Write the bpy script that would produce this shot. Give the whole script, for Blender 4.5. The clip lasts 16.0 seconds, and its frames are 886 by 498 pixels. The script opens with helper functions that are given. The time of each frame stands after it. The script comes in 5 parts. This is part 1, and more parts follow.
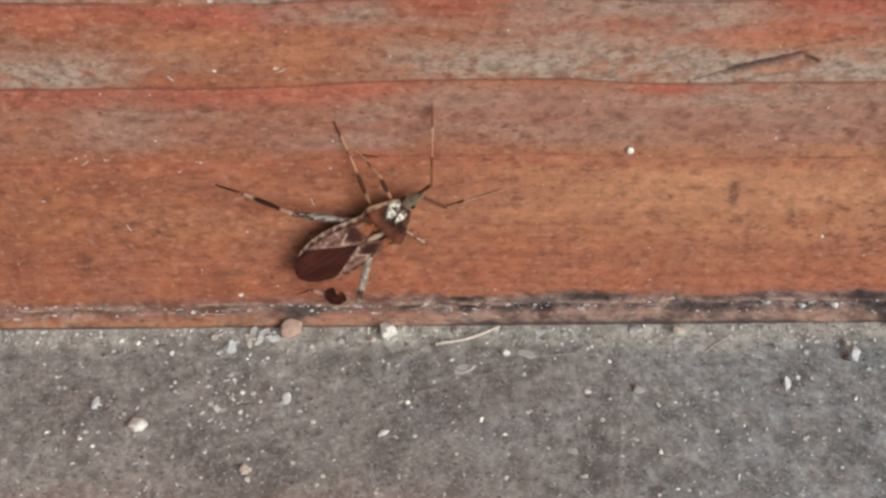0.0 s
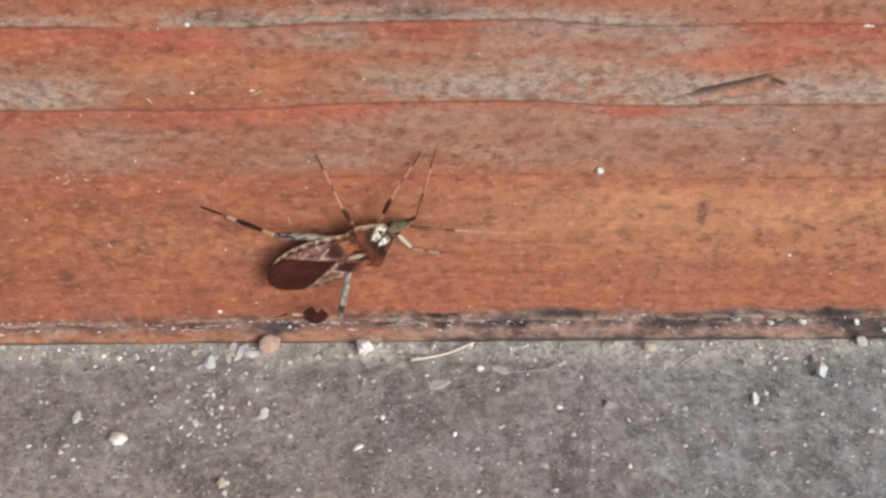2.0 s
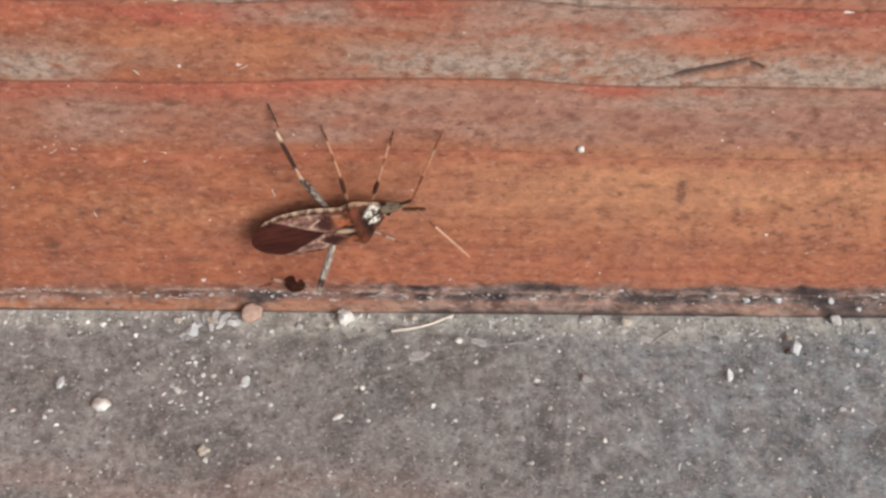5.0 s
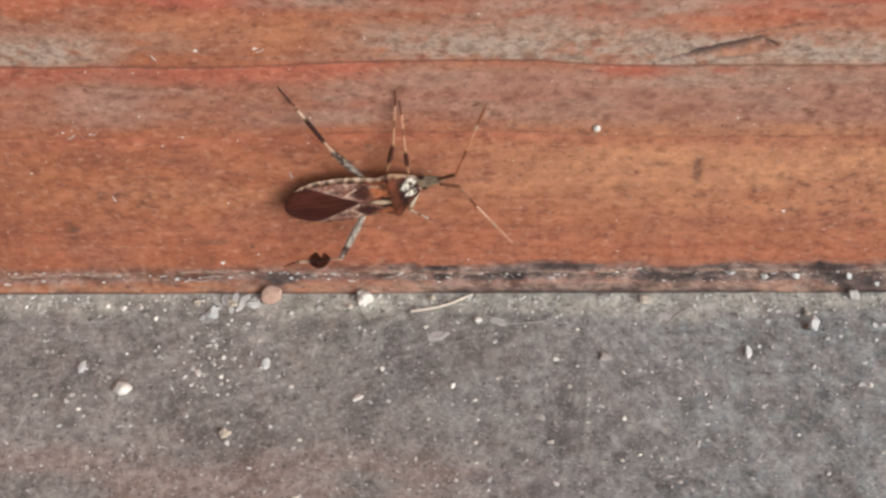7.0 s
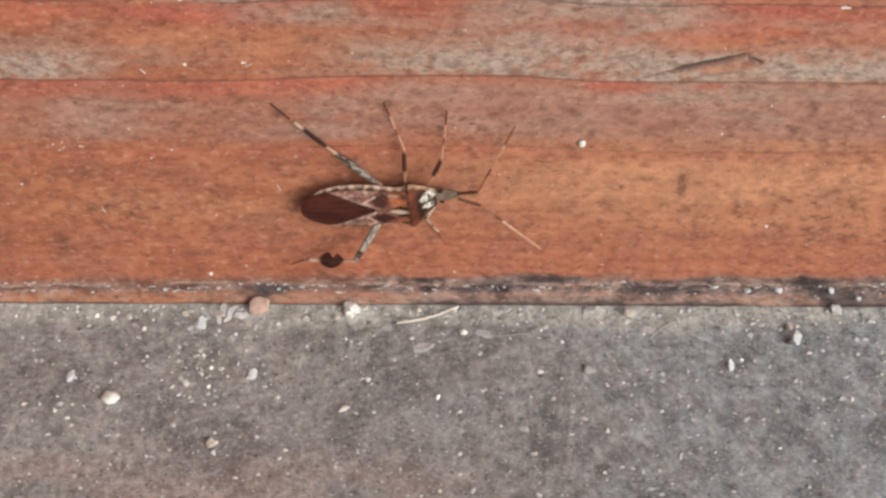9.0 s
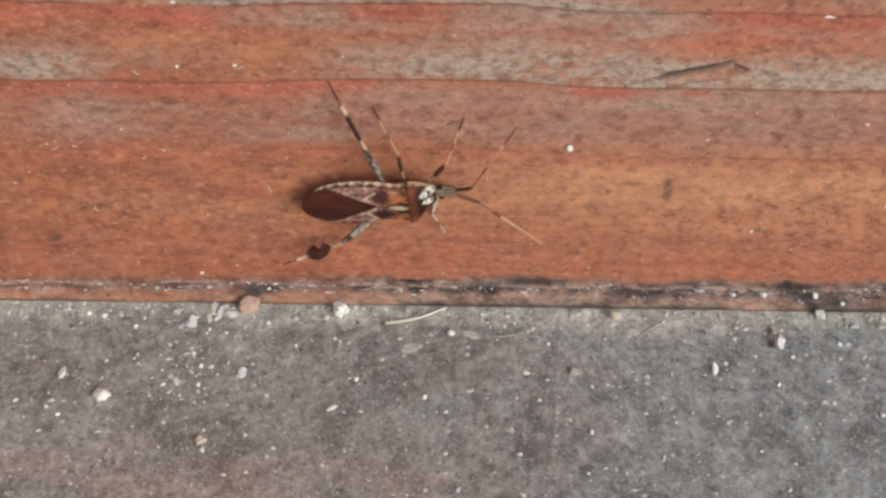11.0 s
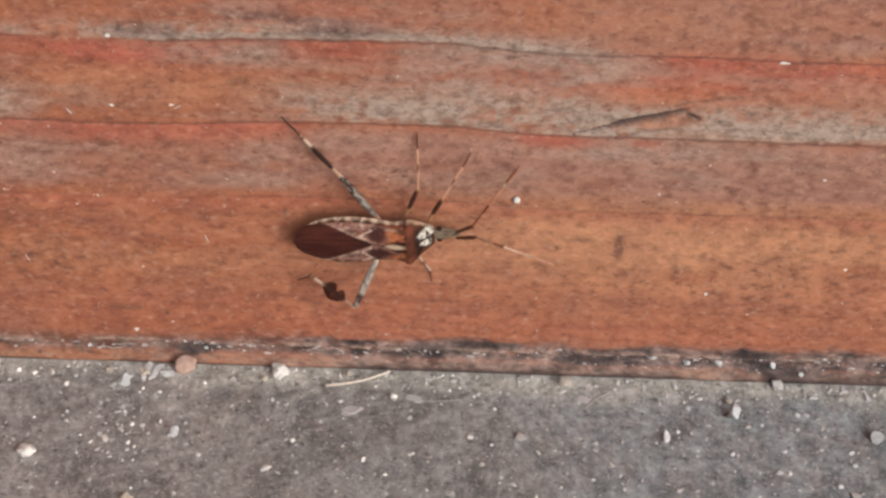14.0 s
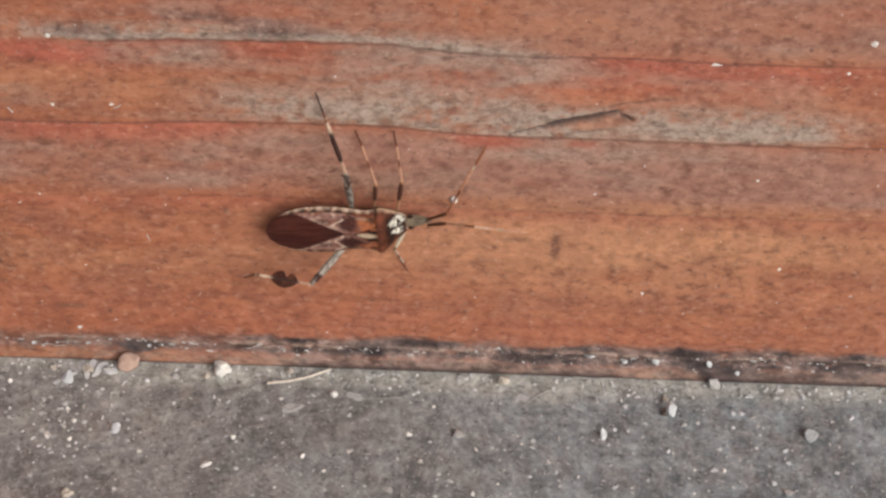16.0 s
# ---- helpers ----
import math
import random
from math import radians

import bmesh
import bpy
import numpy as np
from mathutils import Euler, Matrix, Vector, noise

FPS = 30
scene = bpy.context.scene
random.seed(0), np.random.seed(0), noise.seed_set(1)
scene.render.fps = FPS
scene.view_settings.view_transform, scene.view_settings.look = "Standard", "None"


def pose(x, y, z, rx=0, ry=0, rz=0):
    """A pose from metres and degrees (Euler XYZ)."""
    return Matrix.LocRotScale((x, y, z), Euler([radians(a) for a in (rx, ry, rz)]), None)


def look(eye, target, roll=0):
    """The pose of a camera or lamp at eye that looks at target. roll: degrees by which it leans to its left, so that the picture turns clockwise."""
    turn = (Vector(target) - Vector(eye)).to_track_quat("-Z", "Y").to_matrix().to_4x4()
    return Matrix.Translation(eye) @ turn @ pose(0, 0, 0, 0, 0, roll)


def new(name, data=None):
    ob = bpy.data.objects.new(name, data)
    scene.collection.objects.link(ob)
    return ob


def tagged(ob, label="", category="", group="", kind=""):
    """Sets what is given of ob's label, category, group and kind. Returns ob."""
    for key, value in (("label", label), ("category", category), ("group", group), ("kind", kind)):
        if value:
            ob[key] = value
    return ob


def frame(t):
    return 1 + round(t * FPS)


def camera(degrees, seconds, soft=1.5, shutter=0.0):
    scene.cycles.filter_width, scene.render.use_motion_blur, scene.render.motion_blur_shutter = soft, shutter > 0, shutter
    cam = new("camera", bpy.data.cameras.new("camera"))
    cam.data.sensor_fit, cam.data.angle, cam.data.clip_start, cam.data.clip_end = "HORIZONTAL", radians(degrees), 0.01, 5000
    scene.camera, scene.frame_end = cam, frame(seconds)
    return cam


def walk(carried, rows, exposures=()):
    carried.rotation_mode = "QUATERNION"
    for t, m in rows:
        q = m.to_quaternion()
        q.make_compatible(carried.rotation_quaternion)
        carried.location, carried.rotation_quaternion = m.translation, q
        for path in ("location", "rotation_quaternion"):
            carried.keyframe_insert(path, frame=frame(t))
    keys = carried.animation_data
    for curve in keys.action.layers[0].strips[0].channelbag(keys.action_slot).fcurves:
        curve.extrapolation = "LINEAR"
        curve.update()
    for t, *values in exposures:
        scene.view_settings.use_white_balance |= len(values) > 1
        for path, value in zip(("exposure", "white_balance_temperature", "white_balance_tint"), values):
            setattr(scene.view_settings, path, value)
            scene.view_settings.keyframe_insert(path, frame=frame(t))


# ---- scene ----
MM = 0.001
cam = camera(22.0, 16.0, soft=2.7)

# seconds, eye x y z, target x y z (millimetres), lean
PATH = [
    (0, -18.01, -187.48, 176.05, -19.92, 7.99, 4.62, -0.89),
    (0.5, -16.65, -188.71, 176.04, -19.06, 6.81, 4.67, -0.97),
    (1, -15.43, -189.73, 176.69, -16.72, 6.79, 6.46, -0.72),
    (1.5, -14.47, -190.02, 179.91, -16.36, 6.11, 9.24, -0.78),
    (2, -14.51, -190.43, 180.09, -17.07, 5.62, 9.34, -0.94),
    (2.5, -14.13, -190.52, 180.97, -17.10, 5.94, 10.70, -1.21),
    (3, -16.39, -190.82, 181.24, -19.25, 5.31, 10.58, -0.90),
    (3.5, -17.18, -189.98, 180.85, -18.47, 2.86, 6.47, -0.55),
    (4, -17.27, -190.00, 180.07, -17.66, 2.01, 4.77, 0.34),
    (4.2, -16.09, -191.17, 182.50, -15.66, 2.26, 8.76, 0.80),
    (6.3, -13.64, -190.14, 185.34, -16.63, -1.07, 6.89, -0.74),
    (6.5, -13.97, -190.10, 185.53, -16.94, -1.04, 7.08, -0.82),
    (7, -13.66, -190.42, 186.14, -16.97, -0.97, 8.11, -0.84),
    (7.5, -13.36, -189.80, 186.56, -16.39, -0.80, 8.04, -0.80),
    (8, -12.88, -190.46, 187.39, -15.72, -1.35, 8.98, -0.60),
    (8.5, -13.43, -190.08, 187.88, -16.30, -1.45, 8.97, -0.51),
    (9, -12.72, -191.34, 188.76, -15.36, -1.77, 10.84, -0.31),
    (11.3, -10.94, -193.72, 191.39, -14.07, -4.52, 13.09, 0.37),
    (11.5, -11.15, -194.71, 189.72, -12.99, -4.28, 12.71, 0.97),
    (12, -9.40, -192.23, 181.89, -12.53, 5.85, 13.50, 1.18),
    (12.5, -9.55, -191.02, 175.43, -11.57, 8.76, 9.05, 1.23),
    (13, -7.26, -192.20, 174.08, -9.20, 8.56, 8.88, 1.44),
    (13.5, -5.27, -193.38, 174.59, -9.00, 8.25, 10.48, 1.15),
    (14, -4.43, -195.28, 174.74, -7.96, 7.55, 12.12, 1.20),
    (14.5, -2.35, -197.00, 173.73, -6.66, 6.75, 12.27, 1.02),
    (15, -1.06, -197.74, 173.48, -4.71, 7.04, 13.32, 1.24),
    (15.5, -0.94, -197.69, 173.97, -3.81, 6.89, 13.53, 1.49),
    (16, 0.76, -198.19, 175.69, -1.10, 5.43, 14.02, 1.64),
]
walk(cam, [(t, look((a * MM, b * MM, c * MM), (d * MM, e * MM, f * MM), r)) for t, a, b, c, d, e, f, r in PATH],
     [(0, -0.06, 6150, 5), (0.5, -0.07, 6160, 5), (1, 0.19, 6000, 4), (1.5, 0.21, 6000, 4), (2, 0.15, 6080, 7), (2.5, 0.14, 6110, 7), (3, 0.15, 6060, 5),
      (3.5, 0.13, 6090, 8), (4, 0.13, 6080, 8), (6.5, 0.02, 6200, 7), (7, 0.09, 6200, 7), (7.5, 0.13, 6200, 7), (8, 0.15, 6200, 7), (8.5, 0.07, 6200, 7),
      (9, 0.16, 6200, 7), (11.5, 0.02, 6120, 4), (12, 0.04, 6160, 4), (12.5, -0.04, 6170, 5), (13, 0.01, 6240, 8), (13.5, 0.05, 6260, 9), (14, -0.01, 6270, 10),
      (15, -0.04, 6240, 9), (16, -0.03, 6220, 8)])

# ---- light: open shade under a bright sky, the stronger side to the front right ----
SUN_TO = Vector((0.52, -0.74, 0.43)).normalized()
world = bpy.data.worlds.new("world")
scene.world = world
world.use_nodes = True
wn = world.node_tree.nodes
sky = wn.new("ShaderNodeTexSky")
sky.sky_type, sky.sun_disc = "NISHITA", False
sky.sun_elevation = math.asin(SUN_TO.z)
sky.sun_rotation = math.atan2(SUN_TO.x, SUN_TO.y)
sky.dust_density, sky.air_density, sky.ozone_density = 9.0, 0.35, 0.5
world.node_tree.links.new(sky.outputs[0], wn["Background"].inputs[0])
wn["Background"].inputs[1].default_value = 0.077
sun = new("sun", bpy.data.lights.new("sun", "SUN"))
sun.data.energy, sun.data.angle, sun.data.color = 2.0, radians(50), (1.0, 0.98, 0.97)
sun.matrix_world = look(SUN_TO * 3, (0, 0, 0))


# ---- numeric noise for stains and relief ----
TABLES = {}


def value_noise(x, y, seed):
    if seed not in TABLES:
        TABLES[seed] = np.random.RandomState(seed).rand(256, 256)
    table = TABLES[seed]
    xi, yi = np.floor(x).astype(int), np.floor(y).astype(int)
    fx, fy = x - xi, y - yi
    fx, fy = fx * fx * (3 - 2 * fx), fy * fy * (3 - 2 * fy)
    a, b = table[xi % 256, yi % 256], table[(xi + 1) % 256, yi % 256]
    c, d = table[xi % 256, (yi + 1) % 256], table[(xi + 1) % 256, (yi + 1) % 256]
    return a + (b - a) * fx + (c - a) * fy + (a - b - c + d) * fx * fy


def fbm(x, y, sx, sy, seed, octaves=4):
    """Noise from 0 to 1 with features of sx by sy millimetres."""
    total, amp, norm = 0.0, 1.0, 0.0
    for k in range(octaves):
        total = total + amp * value_noise(x / sx * 2 ** k + 17.3 * k, y / sy * 2 ** k + 5.1 * k, seed + k)
        norm, amp = norm + amp, amp * 0.55
    return total / norm


def step(a, b, v):
    s = np.clip((v - a) / (b - a), 0, 1)
    return s * s * (3 - 2 * s)


def spot(x, y, cx, cy, rx, ry, soft=0.5):
    return 1 - step(1 - soft, 1 + soft, np.hypot((x - cx) / rx, (y - cy) / ry))


# ---- materials ----
def material(name, rough=0.6, gloss=0.2):
    m = bpy.data.materials.new(name)
    m.use_nodes = True
    b = m.node_tree.nodes["Principled BSDF"]
    b.inputs["Roughness"].default_value, b.inputs["Specular IOR Level"].default_value = rough, gloss
    return m, m.node_tree.nodes, m.node_tree.links, b


def mixed(n, l, fac, a, b, mode="MIX"):
    """A colour mix; fac, a and b are values or sockets."""
    k = n.new("ShaderNodeMix")
    k.data_type, k.blend_type = "RGBA", mode
    for index, v in ((0, fac), (6, a), (7, b)):
        if isinstance(v, bpy.types.NodeSocket):
            l.new(v, k.inputs[index])
        else:
            k.inputs[index].default_value = v if index == 0 else (*v, 1)
    return k.outputs[2]


def grain(n, l, scale, stretch=(1, 1, 1), detail=4.0, rough=0.6, lo=0.3, hi=0.7, source="Object"):
    """A noise from 0 to 1, its features about 1/scale metres wide."""
    tc, mp, nz, rp = n.new("ShaderNodeTexCoord"), n.new("ShaderNodeMapping"), n.new("ShaderNodeTexNoise"), n.new("ShaderNodeMapRange")
    mp.inputs["Scale"].default_value = stretch
    nz.inputs["Scale"].default_value, nz.inputs["Detail"].default_value, nz.inputs["Roughness"].default_value = scale, detail, rough
    rp.inputs[1].default_value, rp.inputs[2].default_value = lo, hi
    l.new(tc.outputs[source], mp.inputs[0])
    l.new(mp.outputs[0], nz.inputs["Vector"])
    l.new(nz.outputs["Fac"], rp.inputs[0])
    return rp.outputs[0]


def maths(n, l, op, a, b):
    k = n.new("ShaderNodeMath")
    k.operation = op
    for i, v in enumerate((a, b)):
        if isinstance(v, bpy.types.NodeSocket):
            l.new(v, k.inputs[i])
        else:
            k.inputs[i].default_value = v
    return k.outputs[0]


def relief(n, l, b, height, distance, strength=1.0):
    k = n.new("ShaderNodeBump")
    k.inputs["Distance"].default_value, k.inputs["Strength"].default_value = distance, strength
    l.new(height, k.inputs["Height"])
    l.new(k.outputs[0], b.inputs["Normal"])


def channels(n, l, name):
    a, s = n.new("ShaderNodeAttribute"), n.new("ShaderNodeSeparateColor")
    a.attribute_name = name
    l.new(a.outputs["Color"], s.inputs[0])
    return s.outputs


def wood_material():
    m, n, l, b = material("weathered_wood", 0.66, 0.25)
    w, v, k = channels(n, l, "weather"), channels(n, l, "tint"), channels(n, l, "marks")
    fibre = grain(n, l, 620, (0.14, 1, 1), 5, 0.62, 0.32, 0.68)
    streak = grain(n, l, 360, (0.05, 1, 1), 6, 0.70, 0.34, 0.66)
    dash = grain(n, l, 1150, (0.55, 1, 1), 5, 0.66, 0.52, 0.66)
    fine = grain(n, l, 2300, (0.6, 1, 1), 3, 0.6, 0.32, 0.68)
    mottle = grain(n, l, 340, (0.55, 1, 1), 6, 0.70, 0.36, 0.64)
    cloud = grain(n, l, 95, (0.40, 1, 1), 4, 0.6, 0.36, 0.64)
    stain = grain(n, l, 230, (0.42, 1, 1), 6, 0.72, 0.46, 0.66)
    blotch = grain(n, l, 950, (0.65, 1, 1), 4, 0.64, 0.46, 0.66)
    pits = grain(n, l, 1350, (0.7, 1, 1), 4, 0.62, 0.57, 0.70)
    fleck = grain(n, l, 1500, (0.6, 1, 1), 3, 0.6, 0.55, 0.75)
    c = mixed(n, l, fibre, (0.42, 0.158, 0.078), (0.545, 0.222, 0.118))
    c = mixed(n, l, maths(n, l, "MULTIPLY", cloud, 0.55), c, (0.48, 0.212, 0.122))
    c = mixed(n, l, maths(n, l, "MULTIPLY", mottle, 0.62), c, (0.262, 0.100, 0.060))
    c = mixed(n, l, k[1], c, mixed(n, l, mottle, (0.40, 0.142, 0.070), (0.26, 0.096, 0.052)))
    c = mixed(n, l, v[0], c, mixed(n, l, mottle, (0.58, 0.298, 0.162), (0.43, 0.206, 0.114)))
    c = mixed(n, l, w[1], c, mixed(n, l, mottle, (0.50, 0.158, 0.098), (0.345, 0.103, 0.068)))
    c = mixed(n, l, maths(n, l, "MULTIPLY", stain, 0.55), c, mixed(n, l, blotch, (0.31, 0.138, 0.094), (0.21, 0.092, 0.064)))
    c = mixed(n, l, v[1], c, mixed(n, l, mottle, (0.275, 0.134, 0.097), (0.45, 0.245, 0.178)))
    c = mixed(n, l, maths(n, l, "MULTIPLY", streak, 0.42), c, mixed(n, l, 1.0, c, (0.66, 0.58, 0.56), "MULTIPLY"))
    c = mixed(n, l, w[0], c, mixed(n, l, maths(n, l, "ADD", maths(n, l, "MULTIPLY", fine, 0.55), maths(n, l, "MULTIPLY", blotch, 0.45)), (0.45, 0.352, 0.285), (0.20, 0.145, 0.112)))
    c = mixed(n, l, maths(n, l, "MULTIPLY", blotch, 0.5), c, mixed(n, l, 1.0, c, (0.52, 0.46, 0.45), "MULTIPLY"))
    c = mixed(n, l, maths(n, l, "MULTIPLY", dash, 0.50), c, mixed(n, l, 1.0, c, (0.46, 0.40, 0.38), "MULTIPLY"))
    c = mixed(n, l, k[0], c, mixed(n, l, fine, (0.115, 0.052, 0.034), (0.235, 0.115, 0.072)))
    specks = grain(n, l, 750, (0.62, 1, 1), 4, 0.6, 0.51, 0.67)
    c = mixed(n, l, maths(n, l, "MULTIPLY", specks, k[2]), c, (0.140, 0.062, 0.038))
    clump = grain(n, l, 420, (0.75, 1, 1), 6, 0.7, 0.38, 0.60)
    packed = mixed(n, l, blotch, (0.310, 0.222, 0.195), (0.130, 0.098, 0.088))
    packed = mixed(n, l, maths(n, l, "MULTIPLY", fleck, 0.6), packed, (0.50, 0.44, 0.41))
    c = mixed(n, l, w[2], c, mixed(n, l, maths(n, l, "ADD", maths(n, l, "MULTIPLY", clump, 0.95), 0.05), packed, (0.030, 0.027, 0.030)))
    c = mixed(n, l, maths(n, l, "MULTIPLY", pits, maths(n, l, "ADD", maths(n, l, "MULTIPLY", mottle, 0.75), 0.25)), c, (0.105, 0.050, 0.037))
    c = mixed(n, l, maths(n, l, "MULTIPLY", fleck, 0.32), c, (0.70, 0.45, 0.34))
    c = mixed(n, l, v[2], c, (0.045, 0.032, 0.031))
    l.new(c, b.inputs["Base Color"])
    h = maths(n, l, "ADD", maths(n, l, "MULTIPLY", fibre, 0.5), maths(n, l, "SUBTRACT", maths(n, l, "MULTIPLY", fine, 0.5), pits))
    relief(n, l, b, h, 0.00008, 0.5)
    return m


def slab_material():
    m, n, l, b = material("grey_concrete", 0.88, 0.2)
    w = channels(n, l, "weather")
    cloud = grain(n, l, 70, (0.9, 0.7, 1), 5, 0.62, 0.36, 0.64)
    drift = grain(n, l, 180, (1, 0.72, 1), 5, 0.66, 0.40, 0.64)
    patch = grain(n, l, 460, (1, 0.72, 1), 4, 0.62, 0.36, 0.66)
    warm = grain(n, l, 240, (1.2, 1, 1), 5, 0.7, 0.48, 0.66)
    sand = grain(n, l, 1250, (1, 0.8, 1), 4, 0.66, 0.44, 0.66)
    scuff = grain(n, l, 640, (1, 0.8, 1), 6, 0.74, 0.51, 0.68)
    dust = grain(n, l, 1900, (1, 1, 1), 3, 0.65, 0.58, 0.69)
    pits = grain(n, l, 1300, (1, 1, 1), 3, 0.6, 0.57, 0.70)
    c = mixed(n, l, cloud, (0.122, 0.116, 0.111), (0.302, 0.291, 0.281))
    c = mixed(n, l, maths(n, l, "MULTIPLY", drift, 0.75), c, mixed(n, l, cloud, (0.258, 0.250, 0.242), (0.393, 0.382, 0.369)))
    c = mixed(n, l, w[1], c, mixed(n, l, cloud, (0.29, 0.220, 0.198), (0.36, 0.290, 0.268)))
    c = mixed(n, l, w[2], c, mixed(n, l, drift, (0.158, 0.176, 0.186), (0.312, 0.348, 0.368)))
    c = mixed(n, l, w[0], c, mixed(n, l, patch, (0.37, 0.36, 0.318), (0.54, 0.53, 0.48)))
    c = mixed(n, l, maths(n, l, "MULTIPLY", warm, 0.30), c, (0.29, 0.232, 0.206))
    c = mixed(n, l, patch, mixed(n, l, 1.0, c, (0.71, 0.71, 0.705), "MULTIPLY"), mixed(n, l, 1.0, c, (1.14, 1.16, 1.15), "MULTIPLY"))
    c = mixed(n, l, maths(n, l, "MULTIPLY", sand, 0.65), c, mixed(n, l, 1.0, c, (1.75, 1.76, 1.76), "MULTIPLY"))
    c = mixed(n, l, maths(n, l, "MULTIPLY", scuff, 0.5), c, (0.54, 0.54, 0.525))
    c = mixed(n, l, maths(n, l, "MULTIPLY", pits, 0.8), c, (0.075, 0.071, 0.069))
    c = mixed(n, l, maths(n, l, "MULTIPLY", dust, 0.55), c, (0.60, 0.595, 0.575))
    l.new(c, b.inputs["Base Color"])
    relief(n, l, b, maths(n, l, "ADD", sand, patch), 0.00010, 0.35)
    return m


def stone_material(name, dark, light, rough=0.7):
    m, n, l, b = material(name, rough)
    info = n.new("ShaderNodeNewGeometry")
    g = grain(n, l, 1600, (1, 1, 1), 4, 0.6, 0.3, 0.7)
    c = mixed(n, l, g, dark, light)
    c = mixed(n, l, maths(n, l, "MULTIPLY", info.outputs["Random Per Island"], 0.45), c, tuple(0.6 * q for q in light))
    l.new(c, b.inputs["Base Color"])
    relief(n, l, b, g, 0.0001, 0.6)
    return m


def pigment_material(name, rough, scale=5000, depth=0.00003, gloss=0.12, grainy=0.35):
    """Insect cuticle: its markings come with the mesh, its fine mottling from noise."""
    m, n, l, b = material(name, rough, gloss)
    a = n.new("ShaderNodeAttribute")
    a.attribute_name = "pigment"
    g = grain(n, l, scale, (1, 1, 1), 3, 0.6, 0.3, 0.7)
    dark = mixed(n, l, 1.0, a.outputs["Color"], (0.45, 0.42, 0.40), "MULTIPLY")
    c = mixed(n, l, maths(n, l, "MULTIPLY", g, grainy), a.outputs["Color"], dark)
    l.new(c, b.inputs["Base Color"])
    relief(n, l, b, g, depth, 0.7)
    return m


WOOD, SLAB = wood_material(), slab_material()
WHITE_STONE = stone_material("pale_stone", (0.66, 0.63, 0.57), (0.87, 0.85, 0.80))
CHALK = stone_material("blue_white_stone", (0.46, 0.475, 0.48), (0.72, 0.735, 0.735))
GREY_STONE = stone_material("grey_stone", (0.40, 0.39, 0.375), (0.66, 0.64, 0.61))
TAN_STONE = stone_material("tan_stone", (0.38, 0.32, 0.26), (0.66, 0.59, 0.50))
BROWN_FLAKE = stone_material("brown_bark", (0.33, 0.20, 0.155), (0.56, 0.40, 0.325), 0.75)
SAND = stone_material("sand", (0.34, 0.335, 0.325), (0.76, 0.75, 0.73))
STRAW = stone_material("straw", (0.60, 0.52, 0.43), (0.80, 0.73, 0.63), 0.6)
WEB = stone_material("lint", (0.40, 0.385, 0.36), (0.56, 0.54, 0.51), 0.8)
PALE_LINT = stone_material("pale_lint", (0.48, 0.48, 0.47), (0.68, 0.68, 0.67), 0.85)
SCALE = stone_material("thin_scale", (0.30, 0.31, 0.31), (0.46, 0.47, 0.47), 0.7)
CHIP_SHADE = stone_material("chip_shade", (0.09, 0.065, 0.05), (0.20, 0.15, 0.115), 0.8)
CUTICLE = pigment_material("cuticle", 0.6, 4500, 0.00004, 0.08)
MEMBRANE = pigment_material("wing_membrane", 0.45, 2500, 0.00002, 0.09, 0.3)
LEG_SHELL = pigment_material("leg_cuticle", 0.5, 3800, 0.00002, 0.10, 0.5)


# ---- mesh helpers ----
def mesh_object(name, verts, faces, mat, parent=None, smooth=True, label=""):
    me = bpy.data.meshes.new(name)
    me.from_pydata([tuple(v) for v in verts], [], [tuple(f) for f in faces])
    me.materials.append(mat)
    if smooth:
        me.polygons.foreach_set("use_smooth", [True] * len(me.polygons))
    ob = new(name, me)
    if parent:
        ob.parent = parent
    if label:
        ob["label"] = label
    return ob


def paint(ob, name, rgb):
    """Stores pigment or stain values, one colour a vertex."""
    a = ob.data.color_attributes.new(name, "FLOAT_COLOR", "POINT")
    full = np.ones((len(ob.data.vertices), 4), np.float32)
    full[:, :3] = rgb
    a.data.foreach_set("color", full.ravel())


def sheet_faces(nu, nv):
    i, j = np.meshgrid(np.arange(nu - 1), np.arange(nv - 1), indexing="ij")
    a = (i * nv + j).ravel()
    return np.stack([a, a + nv, a + nv + 1, a + 1], 1)


def axis(lo, hi, fine, far_lo, far_hi):
    """Close steps from lo to hi, widening out to far_lo and far_hi."""
    mid = np.arange(lo, hi + fine / 2, fine)
    out = [mid]
    if far_lo < lo:
        d = np.geomspace(fine * 3, lo - far_lo, 28)
        out.insert(0, (lo - d)[::-1])
    if far_hi > hi:
        out.append(hi + np.geomspace(fine * 3, far_hi - hi, 28))
    return np.concatenate(out)


# ---- the timber wall ----
# growth-ring edges on the face: (height, strength)
RINGS = ((44.40, 1.0), (34.05, 1.0), (24.2, 0.5), (10.2, 0.25))


